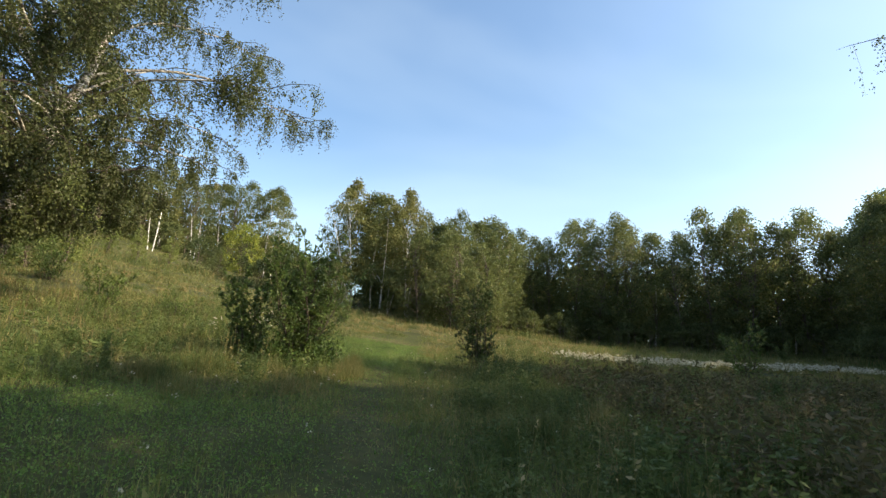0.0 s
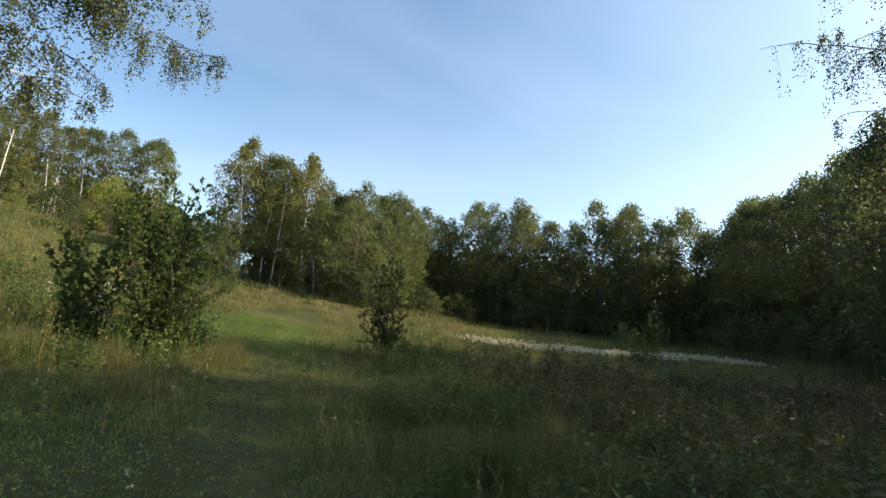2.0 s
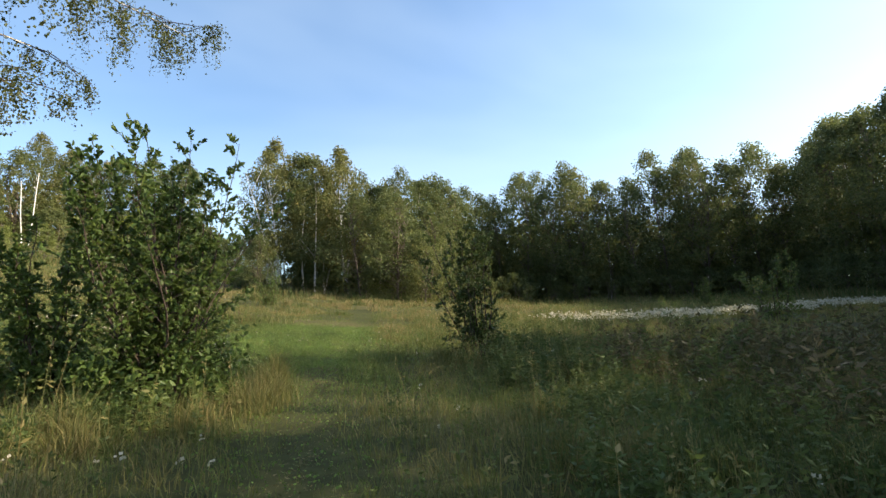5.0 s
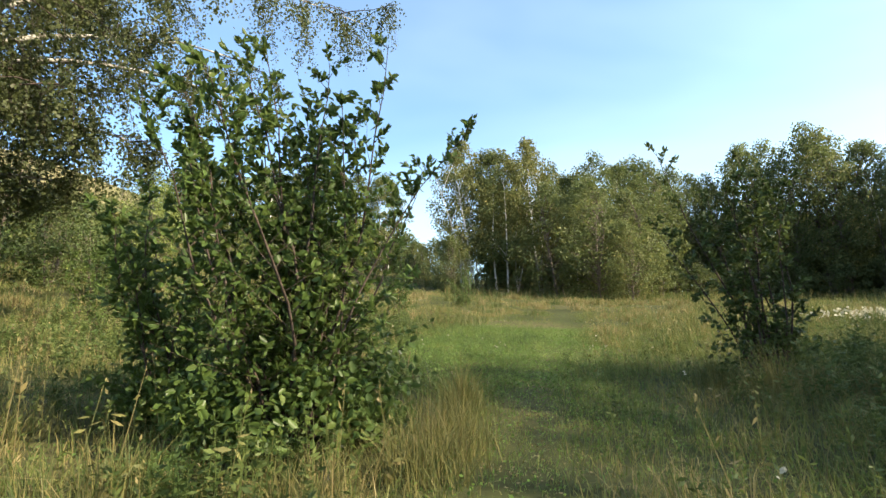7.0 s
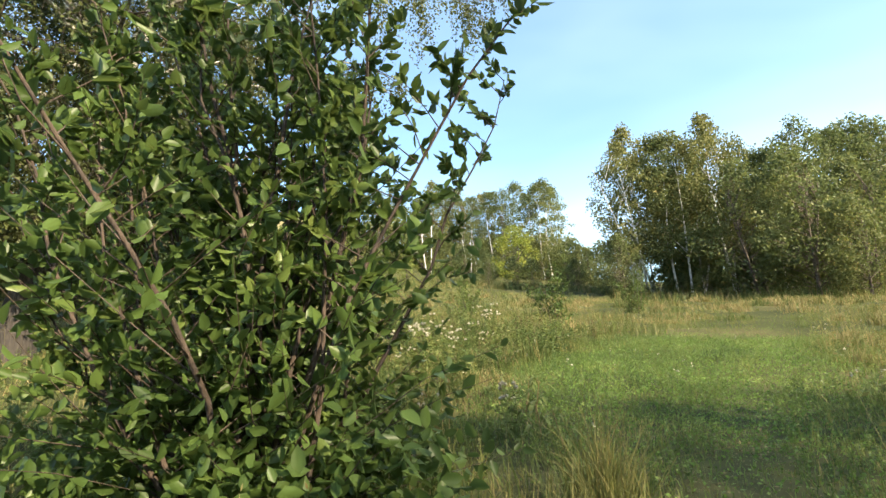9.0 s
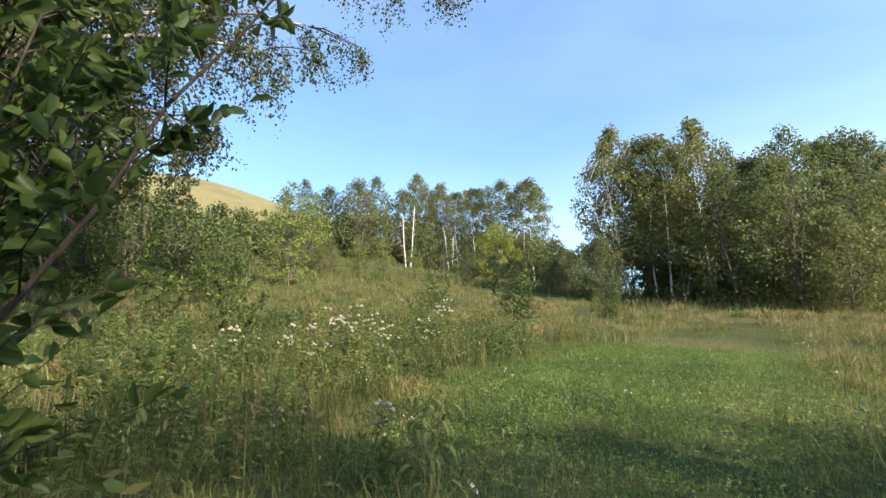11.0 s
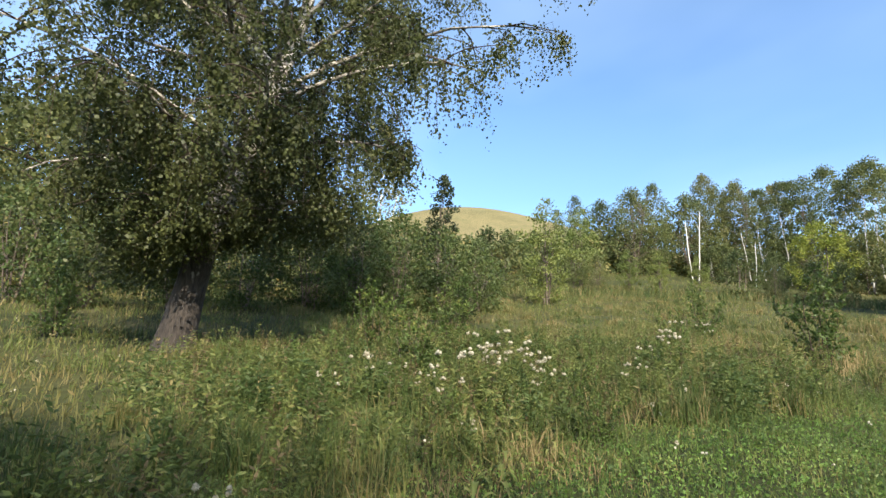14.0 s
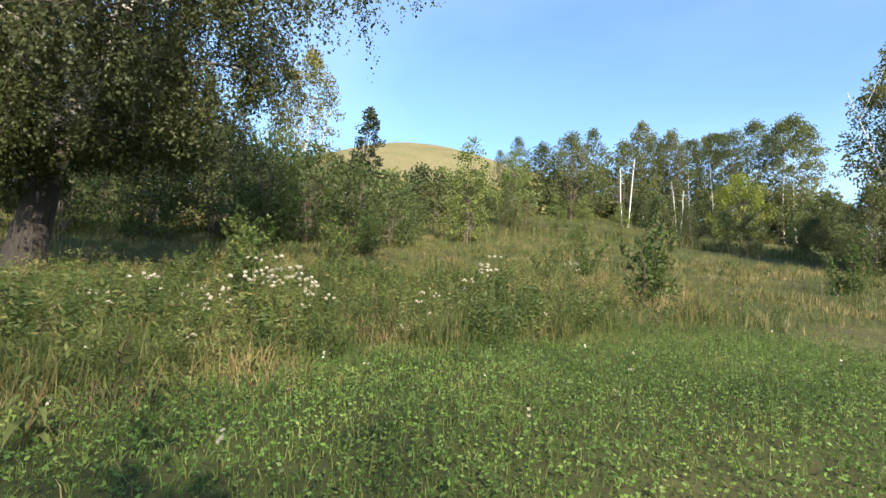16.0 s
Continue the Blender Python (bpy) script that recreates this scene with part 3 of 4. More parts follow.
def make_rough_cover():
    rng = np.random.default_rng(15)
    # tall uncut grass where the meadow meets the woods
    ex, ey = [], []
    for pts, n in ((((-14, 52.5), (-4, 52), (6, 58), (15, 64), (27, 60.5), (39, 54), (34, 39), (30, 27), (26, 18), (25, 11)), 15000), (((-40.6, 37), (-36, 45), (-30, 56.5), (-25.4, 59), (-18, 62), (-14, 53)), 9000), (((-36, 1), (-37, 12), (-33, 22), (-31, 25), (-33, 29), (-40, 36)), 7000)):
        x, y = line_scatter(pts, n, rng, -5.0, 1.5)
        ex.append(x)
        ey.append(y)
    x, y = np.concatenate(ex), np.concatenate(ey)
    tall = rng.uniform(0.25, 0.75, len(x)) * (1 + 0.7 * wob(x, y, 0.9, 3))
    k = rng.random(len(x)) < 0.5 + 0.4 * wob(x, y, 0.35, 1)
    blades("edge_grass", x[k], y[k], np.abs(tall[k]) + 0.1, rng.uniform(0.02, 0.05, k.sum()), rng, M_DRY, "tall dry grass along the edge of the woods", 0.4)
    blades("edge_weeds", x[~k], y[~k], np.abs(tall[~k]) + 0.1, rng.uniform(0.03, 0.06, (~k).sum()), rng, M_RANK, "tall green weeds along the edge of the woods", 0.5)
    # lumpy grass over the middle of the meadow
    cx = np.concatenate([rng.uniform(-16, 9, 260), rng.uniform(-30, -12, 130), rng.uniform(2, 26, 130)])
    cy = np.concatenate([rng.uniform(17, 48, 260), rng.uniform(18, 44, 130), rng.uniform(10, 32, 130)])
    k = (trail_gap(cx, cy) > 0.9) & (lawn(cx, cy) < 0.6)
    cx, cy = cx[k], cy[k]
    per = 120
    r = np.repeat(rng.uniform(0.25, 0.75, len(cx)), per)
    ox, oy = rng.normal(0, 0.6, len(r)) * r, rng.normal(0, 0.5, len(r)) * r
    x, y = np.repeat(cx, per) + ox, np.repeat(cy, per) + oy
    tall = np.repeat(rng.uniform(0.22, 0.6, len(cx)), per) * np.exp(-(ox ** 2 + oy ** 2) / (r * r) * 0.7) * rng.uniform(0.6, 1.15, len(r)) + 0.06
    wide = 0.005 + 0.0009 * np.clip(np.hypot(x, y - 12), 0, 40)
    dry = np.repeat(rng.random(len(cx)) < 0.5, per) ^ (rng.random(len(r)) < 0.15)
    for nm, q, mt, lb in (("lumpy_green_grass", ~dry, M_RANK, "uneven lumps of rank green meadow grass"), ("lumpy_dry_grass", dry, M_DRY, "uneven lumps of drying meadow grass")):
        blades(nm, x[q], y[q], tall[q], wide[q], rng, mt, lb, 0.6)
    # brown dry tussocks at the foot of the bushes and beside the trail
    c = np.array([(-2.0, 12.1), (-1.9, 12.7), (-2.15, 13.3), (-2.4, 11.3), (-2.2, 14.0), (1.2, 15.6), (0.7, 16.4), (2.2, 15.4), (1.5, 6.9), (1.9, 6.6), (2.4, 7.2), (-3.0, 10.4), (-4.4, 10.6), (-5.6, 11.6), (3.2, 8.0), (1.6, 9.3), (-2.3, 8.6), (-3.6, 7.4), (-4.8, 8.2)])
    per = 300
    r = np.repeat(rng.uniform(0.2, 0.36, len(c)), per)
    ox, oy = rng.normal(0, 0.55, len(r)) * r, rng.normal(0, 0.55, len(r)) * r
    tall = np.repeat(rng.uniform(0.4, 0.7, len(c)), per) * np.exp(-(ox ** 2 + oy ** 2) / (r * r) * 0.5) * rng.uniform(0.5, 1.2, len(r)) + 0.06
    blades("brown_tussocks", np.repeat(c[:, 0], per) + ox, np.repeat(c[:, 1], per) + oy, tall, np.full(len(r), 0.007), rng, M_DRY, "brown dry grass tussocks beside the trail", 0.7)
    # low broad-leaved herbs in the short turf, toned down after the sapling's shadow
    x, y = scatter(26000, rng, -8, 3, 13, 26)
    k = (rng.random(len(x)) < 0.15 + 0.5 * (wob(x, y, 1.0, 6) > 0.0)) & (lawn(x, y) > 0.25) & (trail_gap(x, y) > 0.25)
    x, y = x[k], y[k]
    herb_plants("low_herbs", x, y, rng.uniform(0.05, 0.17, len(x)) * (1 + 0.5 * np.maximum(0, wob(x, y, 1.7, 2))), rng, M_LOW, "low dark green broad-leaved herbs in the turf", 8, 0.1)
    x, y = scatter(5200, rng, -8, 1, -1.5, 9)
    k = (wob(x, y, 1.2, 4) > -0.1) & (trail_gap(x, y) > 0.45)
    herb_plants("shade_herbs", x[k], y[k], rng.uniform(0.06, 0.2, k.sum()), rng, M_LOW, "low fresh herbs in the shaded turf", 9, 0.1)
    # leafy yellowing stalks in the rough western meadow
    x, y = scatter(3300, rng, -14, -3.6, 14.8, 27)
    k = (lawn(x, y) < 0.45) & (trail_gap(x, y) > 0.9) & (wob(x, y, 1.3, 8) > -0.2)
    x, y = x[k], y[k]
    tall = rng.uniform(0.3, 0.8, len(x)) * (0.85 + 0.35 * wob(x, y, 1.3, 8))
    h = rng.random(len(x)) < 0.6
    herb_plants("leafy_stalks", x[h], y[h], tall[h], rng, M_STALK, "upright leafy yellow-green stalks", 20, 0.075)
    herb_plants("brown_stalks", x[~h], y[~h], tall[~h], rng, M_BROWN, "withered brown herb stalks", 16, 0.06)
    # dark withered undergrowth in the shade of the eastern trees
    x, y = scatter(4200, rng, 3.2, 17, 3.2, 15)
    k = (trail_gap(x, y) > 2.4) & (wob(x, y, 0.8, 3) > -0.35)
    x, y = x[k], y[k]
    herb_plants("withered_herbs", x, y, rng.uniform(0.35, 0.95, len(x)) * (0.9 + 0.4 * wob(x, y, 0.8, 3)), rng, M_BROWN, "dark withered undergrowth in the shade", 15, 0.1)


make_rough_cover()


# ---------------------------------------------------------------- trees
def crown_blobs(rng, base, top, radius, n):
    """Centres of leaf clumps filling an uneven crown."""
    k = rng.uniform(0, 1, n)
    prof = np.sin(np.pi * np.clip(k * 0.9 + 0.12, 0, 1)) ** 0.6
    ang = rng.uniform(0, 2 * np.pi, n)
    rad = radius * prof * np.sqrt(rng.uniform(0.15, 1, n)) * (1 + 0.22 * np.sin(ang * 3 + k * 9))
    return np.stack([np.cos(ang) * rad, np.sin(ang) * rad, base + k * (top - base)], -1)


def forest_tree(name, seed, tall, radius, base, leaf, clumps, per, mat, bark, label, droop=0.8, girth=0.12, stems=1):
    rng = np.random.default_rng(seed)
    root = new(name)
    cs = crown_blobs(rng, base, tall, radius, clumps)
    for s in range(stems):
        d = (rng.normal(0, 0.07 + 0.06 * (stems > 1)), rng.normal(0, 0.07), 1)
        pts = bend((rng.normal(0, 0.15) * (stems > 1), rng.normal(0, 0.15) * (stems > 1), -0.15), d, tall * rng.uniform(0.78, 0.86), 9, rng, 0.035)
        g = Geo()
        g.tube(pts, np.linspace(girth, girth * 0.12, 10), 7)
        for c in cs[s : (clumps // 2 if bark is M_GREY_BARK else 6) : stems]:
            st = along_line(pts, np.array([np.clip((c[2] - 0.8) / tall, 0.1, 0.9)]))[0]
            g.tube(np.array([st, (st + c) / 2 + (0, 0, 0.15), c]), [girth * 0.25, girth * 0.14, girth * 0.05], 4)
        part("trunk", g.mesh("trunk", bark, True), root)
    g = Geo()
    n = clumps * per
    c = np.repeat(cs, per, 0)
    size = np.repeat(rng.uniform(0.55, 1.15, clumps), per)[:, None] * radius * 0.3
    off = rng.normal(size=(n, 3))
    off *= (rng.uniform(0.25, 1.0, n) ** 0.5 / np.linalg.norm(off, axis=1))[:, None] * size * np.array([1, 1, 0.8])
    off[:, 2] -= rng.exponential(0.12, n) * radius * 0.3 * droop
    d = rng.normal(size=(n, 3)) + np.array([0, 0, -droop])
    g.leaves(c + off, d, leaf, 0.6, rng, 0.2)
    part("crown", g.mesh("crown", mat), root)
    return tagged(root, label, "tree")


def place(ob, x, y, turn=0.0, size=1.0, first=False, sink=0.0, group=""):
    m = pose(x, y, hz(x, y) - sink, 0, 0, turn) @ Matrix.Diagonal((size, size, size, 1))
    if first:
        ob.matrix_basis = m
        c = ob
    else:
        c = copy_thing(ob, Matrix.Identity(4))
        c.matrix_basis = m
    if group:
        tagged(c, group=group)
    return c


PROTO = {
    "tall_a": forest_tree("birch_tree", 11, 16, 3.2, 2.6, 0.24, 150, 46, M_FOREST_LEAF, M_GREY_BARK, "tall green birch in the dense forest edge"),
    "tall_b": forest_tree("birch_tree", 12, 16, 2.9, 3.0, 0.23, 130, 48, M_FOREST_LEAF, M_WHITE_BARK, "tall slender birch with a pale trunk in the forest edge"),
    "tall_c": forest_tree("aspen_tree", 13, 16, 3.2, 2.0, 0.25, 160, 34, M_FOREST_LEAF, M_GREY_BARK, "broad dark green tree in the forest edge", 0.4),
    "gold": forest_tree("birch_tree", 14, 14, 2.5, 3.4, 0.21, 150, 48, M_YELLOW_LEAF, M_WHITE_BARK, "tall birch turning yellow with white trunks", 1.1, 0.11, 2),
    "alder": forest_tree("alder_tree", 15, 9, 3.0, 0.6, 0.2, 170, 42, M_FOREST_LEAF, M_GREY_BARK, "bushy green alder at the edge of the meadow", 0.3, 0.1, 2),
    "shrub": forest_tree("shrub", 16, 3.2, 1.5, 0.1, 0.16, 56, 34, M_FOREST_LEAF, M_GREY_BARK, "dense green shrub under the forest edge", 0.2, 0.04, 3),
    "willow": forest_tree("willow_shrub", 17, 6, 1.6, 0.3, 0.16, 80, 50, M_WILLOW_LEAF, M_GREY_BARK, "light green willow shrub on the slope", -0.6, 0.05, 4),
    "lime": forest_tree("young_maple", 18, 6, 2.4, 0.5, 0.19, 80, 46, M_LIME_LEAF, M_GREY_BARK, "young tree with bright yellow-green leaves", 0.2, 0.07, 2),
    "hazel": forest_tree("hazel_shrub", 20, 5, 2.0, 0.15, 0.16, 100, 36, M_SHADED_SHRUB, M_GREY_BARK, "dense dark green shrub at the foot of the slope", 0.3, 0.05, 4),
    "dark": forest_tree("pine_tree", 19, 9, 1.2, 0.6, 0.17, 100, 46, M_DARK_LEAF, M_GREY_BARK, "slender dark pine tree on the slope", -0.2, 0.08),
}
used = set()


def put(kind, x, y, tall=None, turn=0.0, group=""):
    base = {"tall_a": 15, "tall_b": 15, "tall_c": 15, "gold": 13.2, "alder": 9, "shrub": 3.2, "willow": 6, "lime": 6, "hazel": 5, "dark": 9}[kind]
    first = kind not in used
    used.add(kind)
    return place(PROTO[kind], x, y, turn, (tall or base) / base, first, 0.05, group)


def row(pts, rows, step, back, kinds, rng, group, jitter=1.2, low=0.95):
    """Rows of trees along a line of (x, y, height), each row further back than the last."""
    pts = np.array(pts, float)
    seg = np.hypot(*np.diff(pts[:, :2], axis=0).T)
    run = np.concatenate([[0], np.cumsum(seg)])
    for k in range(rows):
        for s in np.arange(0, run[-1], step):
            s = s + rng.uniform(-0.4, 0.4) * step
            x, y, h = (np.interp(s, run, pts[:, i]) for i in range(3))
            d = np.array([x - 0.0, y - 8.0])
            d /= np.linalg.norm(d)
            o = k * back + rng.uniform(-jitter, jitter)
            put(kinds[int(rng.integers(len(kinds)))], x + d[0] * o, y + d[1] * o, h * rng.uniform(0.86, 1.06) * (low if k == 0 else 1.0), rng.uniform(0, 360), group)


rng = np.random.default_rng(5)
FOREST = ["tall_a", "tall_c", "tall_a", "tall_b", "tall_c", "tall_a"]
row([(27, 12, 12), (29.6, 20.1, 12.5), (31.5, 24.6, 14.5), (33.8, 28.3, 15.5), (36.3, 34.7, 15.6), (37.8, 43.2, 16.4), (42.7, 53.5, 14.5)], 2, 2.7, 3.4, FOREST + ["tall_c"], rng, "dark forest edge")
row([(42.7, 53.5, 14.5), (38.6, 56.7, 17), (34.7, 59.3, 16), (31.4, 61.2, 17), (26.8, 63.4, 15), (20, 66, 16.4), (15.4, 67.2, 15.6), (11.3, 68, 13.6), (5.5, 66, 13.8)], 2, 2.6, 3.6, FOREST, rng, "far forest edge")
row([(6, 61, 13.4), (0.6, 56.5, 12.3), (-4.7, 54.4, 13.2)], 2, 2.8, 3.5, ["tall_a", "alder", "tall_b"], rng, "forest edge behind the meadow")
row([(-5.5, 54.4, 13.6), (-9.4, 53.7, 14.2), (-14.5, 54, 12.8)], 2, 2.3, 3.5, ["gold", "gold", "tall_b"], rng, "yellowing birch clump")
row([(-30.8, 82.6, 15.5), (-34.4, 81, 15), (-38.7, 78.6, 14), (-46, 70, 13.2)], 2, 3.0, 3.5, ["tall_b", "gold", "tall_a"], rng, "birches on the slope")
row([(-46, 70, 12.5), (-48.3, 62.8, 11), (-54, 59.6, 9.5), (-56.6, 56.6, 8.5)], 1, 3.6, 3.5, ["tall_c", "alder"], rng, "trees on the slope")

# single trees and thickets on the western slope
for kind, x, y, h in (("lime", -32.3, 71.9, 7.4), ("alder", -47, 61, 10.8), ("dark", -30.6, 28, 8.6), ("willow", -28.2, 34.5, 6.8), ("willow", -40, 47, 7.5), ("gold", -35.8, 25.1, 12.5),
                      ("alder", -0.6, 50.5, 9.8), ("alder", -3.8, 51.5, 9.6), ("alder", 2.5, 53, 9.0), ("alder", 1.8, 49, 6.0), ("alder", -12.2, 50, 5.0)):
    put(kind, x, y, h, rng.uniform(0, 360), "trees round the meadow")
# their dark leaf colour also carries the shade of the old birch
for x, y, h in ((-24.6, 21.3, 4.6), (-25.6, 23.4, 5.2), (-24.3, 25.3, 4.4), (-25.0, 27.8, 3.8), (-27.0, 19.2, 5.4), (-26.8, 16.4, 4.8), (-27.6, 13.2, 5.2), (-26.8, 10.2, 4.6), (-28.6, 7.0, 5.2), (-29.5, 30.5, 3.6), (-28.5, 22.0, 6.0)):
    put("hazel", x, y, h, rng.uniform(0, 360), "dark shrubs behind the old birch")
row([(-37, 0, 12), (-38.4, 8.5, 13), (-41, 12, 13.5), (-39, 17.4, 11.5), (-38.6, 21.6, 9)], 2, 2.6, 4.0, ["alder", "tall_c", "tall_c"], rng, "thicket behind the old birch", 1.5)
row([(-36, 1, 4), (-37, 12, 4), (-33, 22, 5), (-31, 25, 5.5), (-33, 29, 5)], 1, 1.8, 3.0, ["shrub", "shrub", "alder"], rng, "shrubs behind the old birch", 1.0)
row([(-40.6, 37, 5.5), (-36, 45, 4), (-30, 56.5, 4), (-25.4, 59, 3.5), (-18, 62, 4)], 1, 2.6, 3.0, ["shrub", "shrub", "willow", "alder"], rng, "shrubs under the slope birches", 1.5)
row([(-27, 78.7, 6), (-20, 72, 6), (-15, 64, 5)], 1, 3.0, 3.0, ["alder", "shrub"], rng, "shrubs in the gap of the trees", 1.5)
row([(-14, 52.5, 2.4), (-4, 52, 2.2), (6, 58, 3.0), (15, 64, 3.4), (27, 60.5, 3.4), (39, 54, 3.2), (34, 39, 3.0), (30, 27, 2.6), (26, 18, 2.4), (25, 11, 2.4)], 1, 1.7, 3.0, ["shrub"], rng, "undergrowth of the forest edge", 0.8)
row([(-29, 79, 4.5), (-36, 76, 4.5), (-44, 67, 4.5)], 1, 2.2, 3.0, ["shrub", "shrub", "alder"], rng, "undergrowth of the slope birches", 1.0)


def woodland():
    """Deep woods behind the forest edge: leaves too many and too far to count."""
    rng = np.random.default_rng(21)
    line = np.array([(36, 6), (40, 20), (46, 40), (50, 56), (38, 70), (22, 78), (6, 78), (-2, 66), (-12, 62)], float)
    seg = np.hypot(*np.diff(line, axis=0).T)
    run = np.concatenate([[0], np.cumsum(seg)])
    n = 62000
    s = rng.uniform(0, run[-1], n)
    x, y = np.interp(s, run, line[:, 0]), np.interp(s, run, line[:, 1])
    d = np.stack([x, y - 8], -1)
    d /= np.linalg.norm(d, axis=1)[:, None]
    o = rng.uniform(-3, 7, n)
    x, y = x + d[:, 0] * o, y + d[:, 1] * o
    z = height(x, y) + rng.uniform(0, 1, n) ** 1.5 * (11.0 + 1.5 * np.sin(s * 0.5))
    g = Geo()
    # lower woods of the slope and behind the old birch
    for pts, m in ((((-50, -8, 7), (-49, 8, 9), (-49, 22, 7), (-46, 30, 4.5)), 9000), (((-50, 36, 4.5), (-46, 48, 4.5), (-50, 66, 7.5), (-42, 77, 8.5), (-32, 84, 8.5), (-24, 84, 5)), 17000)):
        p = np.array(pts, float)
        k = rng.uniform(0, len(p) - 1, m)
        wx, wy, wh = (np.interp(k, np.arange(len(p)), p[:, c]) for c in range(3))
        wx, wy = wx - rng.uniform(0, 5, m), wy + rng.uniform(-1.5, 3, m)
        wz = height(wx, wy) + rng.uniform(0, 1, m) ** 1.2 * wh * (0.85 + 0.2 * np.sin(k * 9) + 0.12 * np.sin(k * 23))
        g.leaves(np.stack([wx, wy, wz], -1), rng.normal(size=(m, 3)) + (0, 0, -0.4), 0.6, 0.6, rng)
    g.leaves(np.stack([x, y, z], -1), rng.normal(size=(n, 3)) + (0, 0, -0.4), 0.85, 0.6, rng)
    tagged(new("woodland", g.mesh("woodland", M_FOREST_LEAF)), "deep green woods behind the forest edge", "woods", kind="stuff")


woodland()


# ---------------------------------------------------------------- old birches
def crown_skirt(x, y):
    """Lowest leaves of an old birch: the skirt rises towards its rim, most on the sunny side."""
    out = np.hypot(x, y)
    sunny = np.clip(0.2 + 0.8 * np.cos(np.arctan2(y, x) - math.radians(75)), 0, 1)
    return (1.6 + 0.3 * np.maximum(0, out - 3)) * (1 - sunny) + (2.9 + 0.85 * np.maximum(0, out - 4)) * sunny


def old_birch(seed, tall, girth, lean, reach, strands, label, leaf=0.07):
    """An old birch: leaning forked trunk, sweeping limbs, hanging twigs full of small leaves. reach(azimuth) gives the crown's radius."""
    rng = np.random.default_rng(seed)
    root = new("old_birch")
    low = bend((0, 0, -0.3), (lean[0], lean[1], 1), tall * 0.42, 8, rng, 0.05)
    flare = girth * np.array([1.75, 1.25, 1.08, 1.0, 0.95, 0.9, 0.85, 0.8, 0.74])
    g = Geo()
    g.tube(low, flare, 14)
    part("trunk", g.mesh("trunk", M_BIRCH_BARK, True), root)
    stems = []
    for k in range(2):
        d = (rng.normal(0, 0.1) + (0.3 if k else -0.28), rng.normal(0, 0.12) + (0.2 if k else -0.2), 1)
        up = bend(low[-1] - (0, 0, 0.1), d, tall * 0.56, 8, rng, 0.08)
        g = Geo()
        g.tube(up, np.linspace(girth * 0.62, girth * 0.08, 9), 9)
        part("limb", g.mesh("limb", M_BIRCH_BARK, True), root)
        stems.append(up)
    twig, crown = Geo(), Geo()
    hang = []
    nl = 56
    for k in range(nl):
        f = (k + 0.5) / nl
        zz = 0.16 + 0.79 * f ** 1.15
        spine = low if zz < 0.42 else stems[k % 2]
        p = along_line(spine, np.array([zz / 0.42 if zz < 0.42 else (zz - 0.42) / 0.56]))[0]
        az = k * 2.399 + rng.normal(0, 0.25)
        spread_out = min(1.0, max(0.0, (f - 0.1) / 0.32))
        r = (4.3 + (reach(az) - 4.3) * spread_out) * (0.75 + 0.4 * math.sin(math.pi * min(1, f * 0.9 + 0.12))) * (1 - 0.55 * max(0, f - 0.55) / 0.45) * rng.uniform(0.75, 1.05)
        pts = bend(p, (math.cos(az), math.sin(az), 0.55 + 0.5 * f), r, 9, rng, 0.1, (0, 0, -0.75))
        low_end = np.nonzero(pts[:, 2] < crown_skirt(pts[:, 0], pts[:, 1]) + 0.3)[0]
        if len(low_end):
            pts = pts[: max(4, low_end[0])]
        g = Geo()
        g.tube(pts, np.linspace(girth * (0.3 - 0.14 * f), 0.012, len(pts)), 7)
        part("limb", g.mesh("limb", M_LIMB_BARK, True), root)
        for _ in range(int(8 + r)):
            q = along_line(pts, np.array([rng.uniform(0.12, 1.0)]))[0]
            a2 = az + rng.normal(0, 0.9)
            sub = bend(q, (math.cos(a2), math.sin(a2), rng.uniform(-0.1, 0.6)), rng.uniform(0.9, 2.4), 5, rng, 0.15, (0, 0, -0.9))
            if sub[-1, 2] < crown_skirt(sub[-1, 0], sub[-1, 1]):
                continue
            twig.tube(sub, np.linspace(0.022, 0.006, 6), 4)
            for _ in range(strands):
                hang.append(along_line(sub, np.array([rng.uniform(0.15, 1.0)]))[0])
    hang = np.array(hang)
    n = len(hang)
    side = rng.normal(size=(n, 2)) * 0.28
    long = rng.uniform(0.5, 1.7, n) * (1 + 0.5 * (rng.random(n) < 0.15))
    long = np.minimum(long, hang[:, 2] - crown_skirt(hang[:, 0], hang[:, 1]) + rng.uniform(-0.3, 0.3, n))
    keep = long > 0.2
    hang, side, long, n = hang[keep], side[keep], long[keep], int(keep.sum())
    for k in range(n):
        e = hang[k] + (side[k, 0], side[k, 1], -long[k])
        m = (hang[k] + e) / 2 + (side[k, 0] * 0.35, side[k, 1] * 0.35, 0.12)
        if k % 3 == 0:
            twig.tube(np.array([hang[k], m, e]), [0.005, 0.004, 0.002], 3)
    per = 28
    f = rng.uniform(0, 1, (n, per, 1))
    at = hang[:, None] + f * np.concatenate([side, -long[:, None]], 1)[:, None] + rng.normal(0, 0.07, (n, per, 3))
    crown.leaves(at.reshape(-1, 3), rng.normal(size=(n * per, 3)) * 0.8 + (0, 0, -0.8), leaf, 0.75, rng, 0.15)
    part("twig", twig.mesh("twig", M_TWIG), root)
    part("crown", crown.mesh("crown", M_BIRCH_LEAF), root)
    return tagged(root, label, "tree")


def reach_west(az):
    """Longer on the sunny side, over the trail."""
    return 6.0 + 4.7 * max(0.0, math.cos(az - math.radians(18))) ** 3 + 2.2 * max(0.0, -math.sin(az))


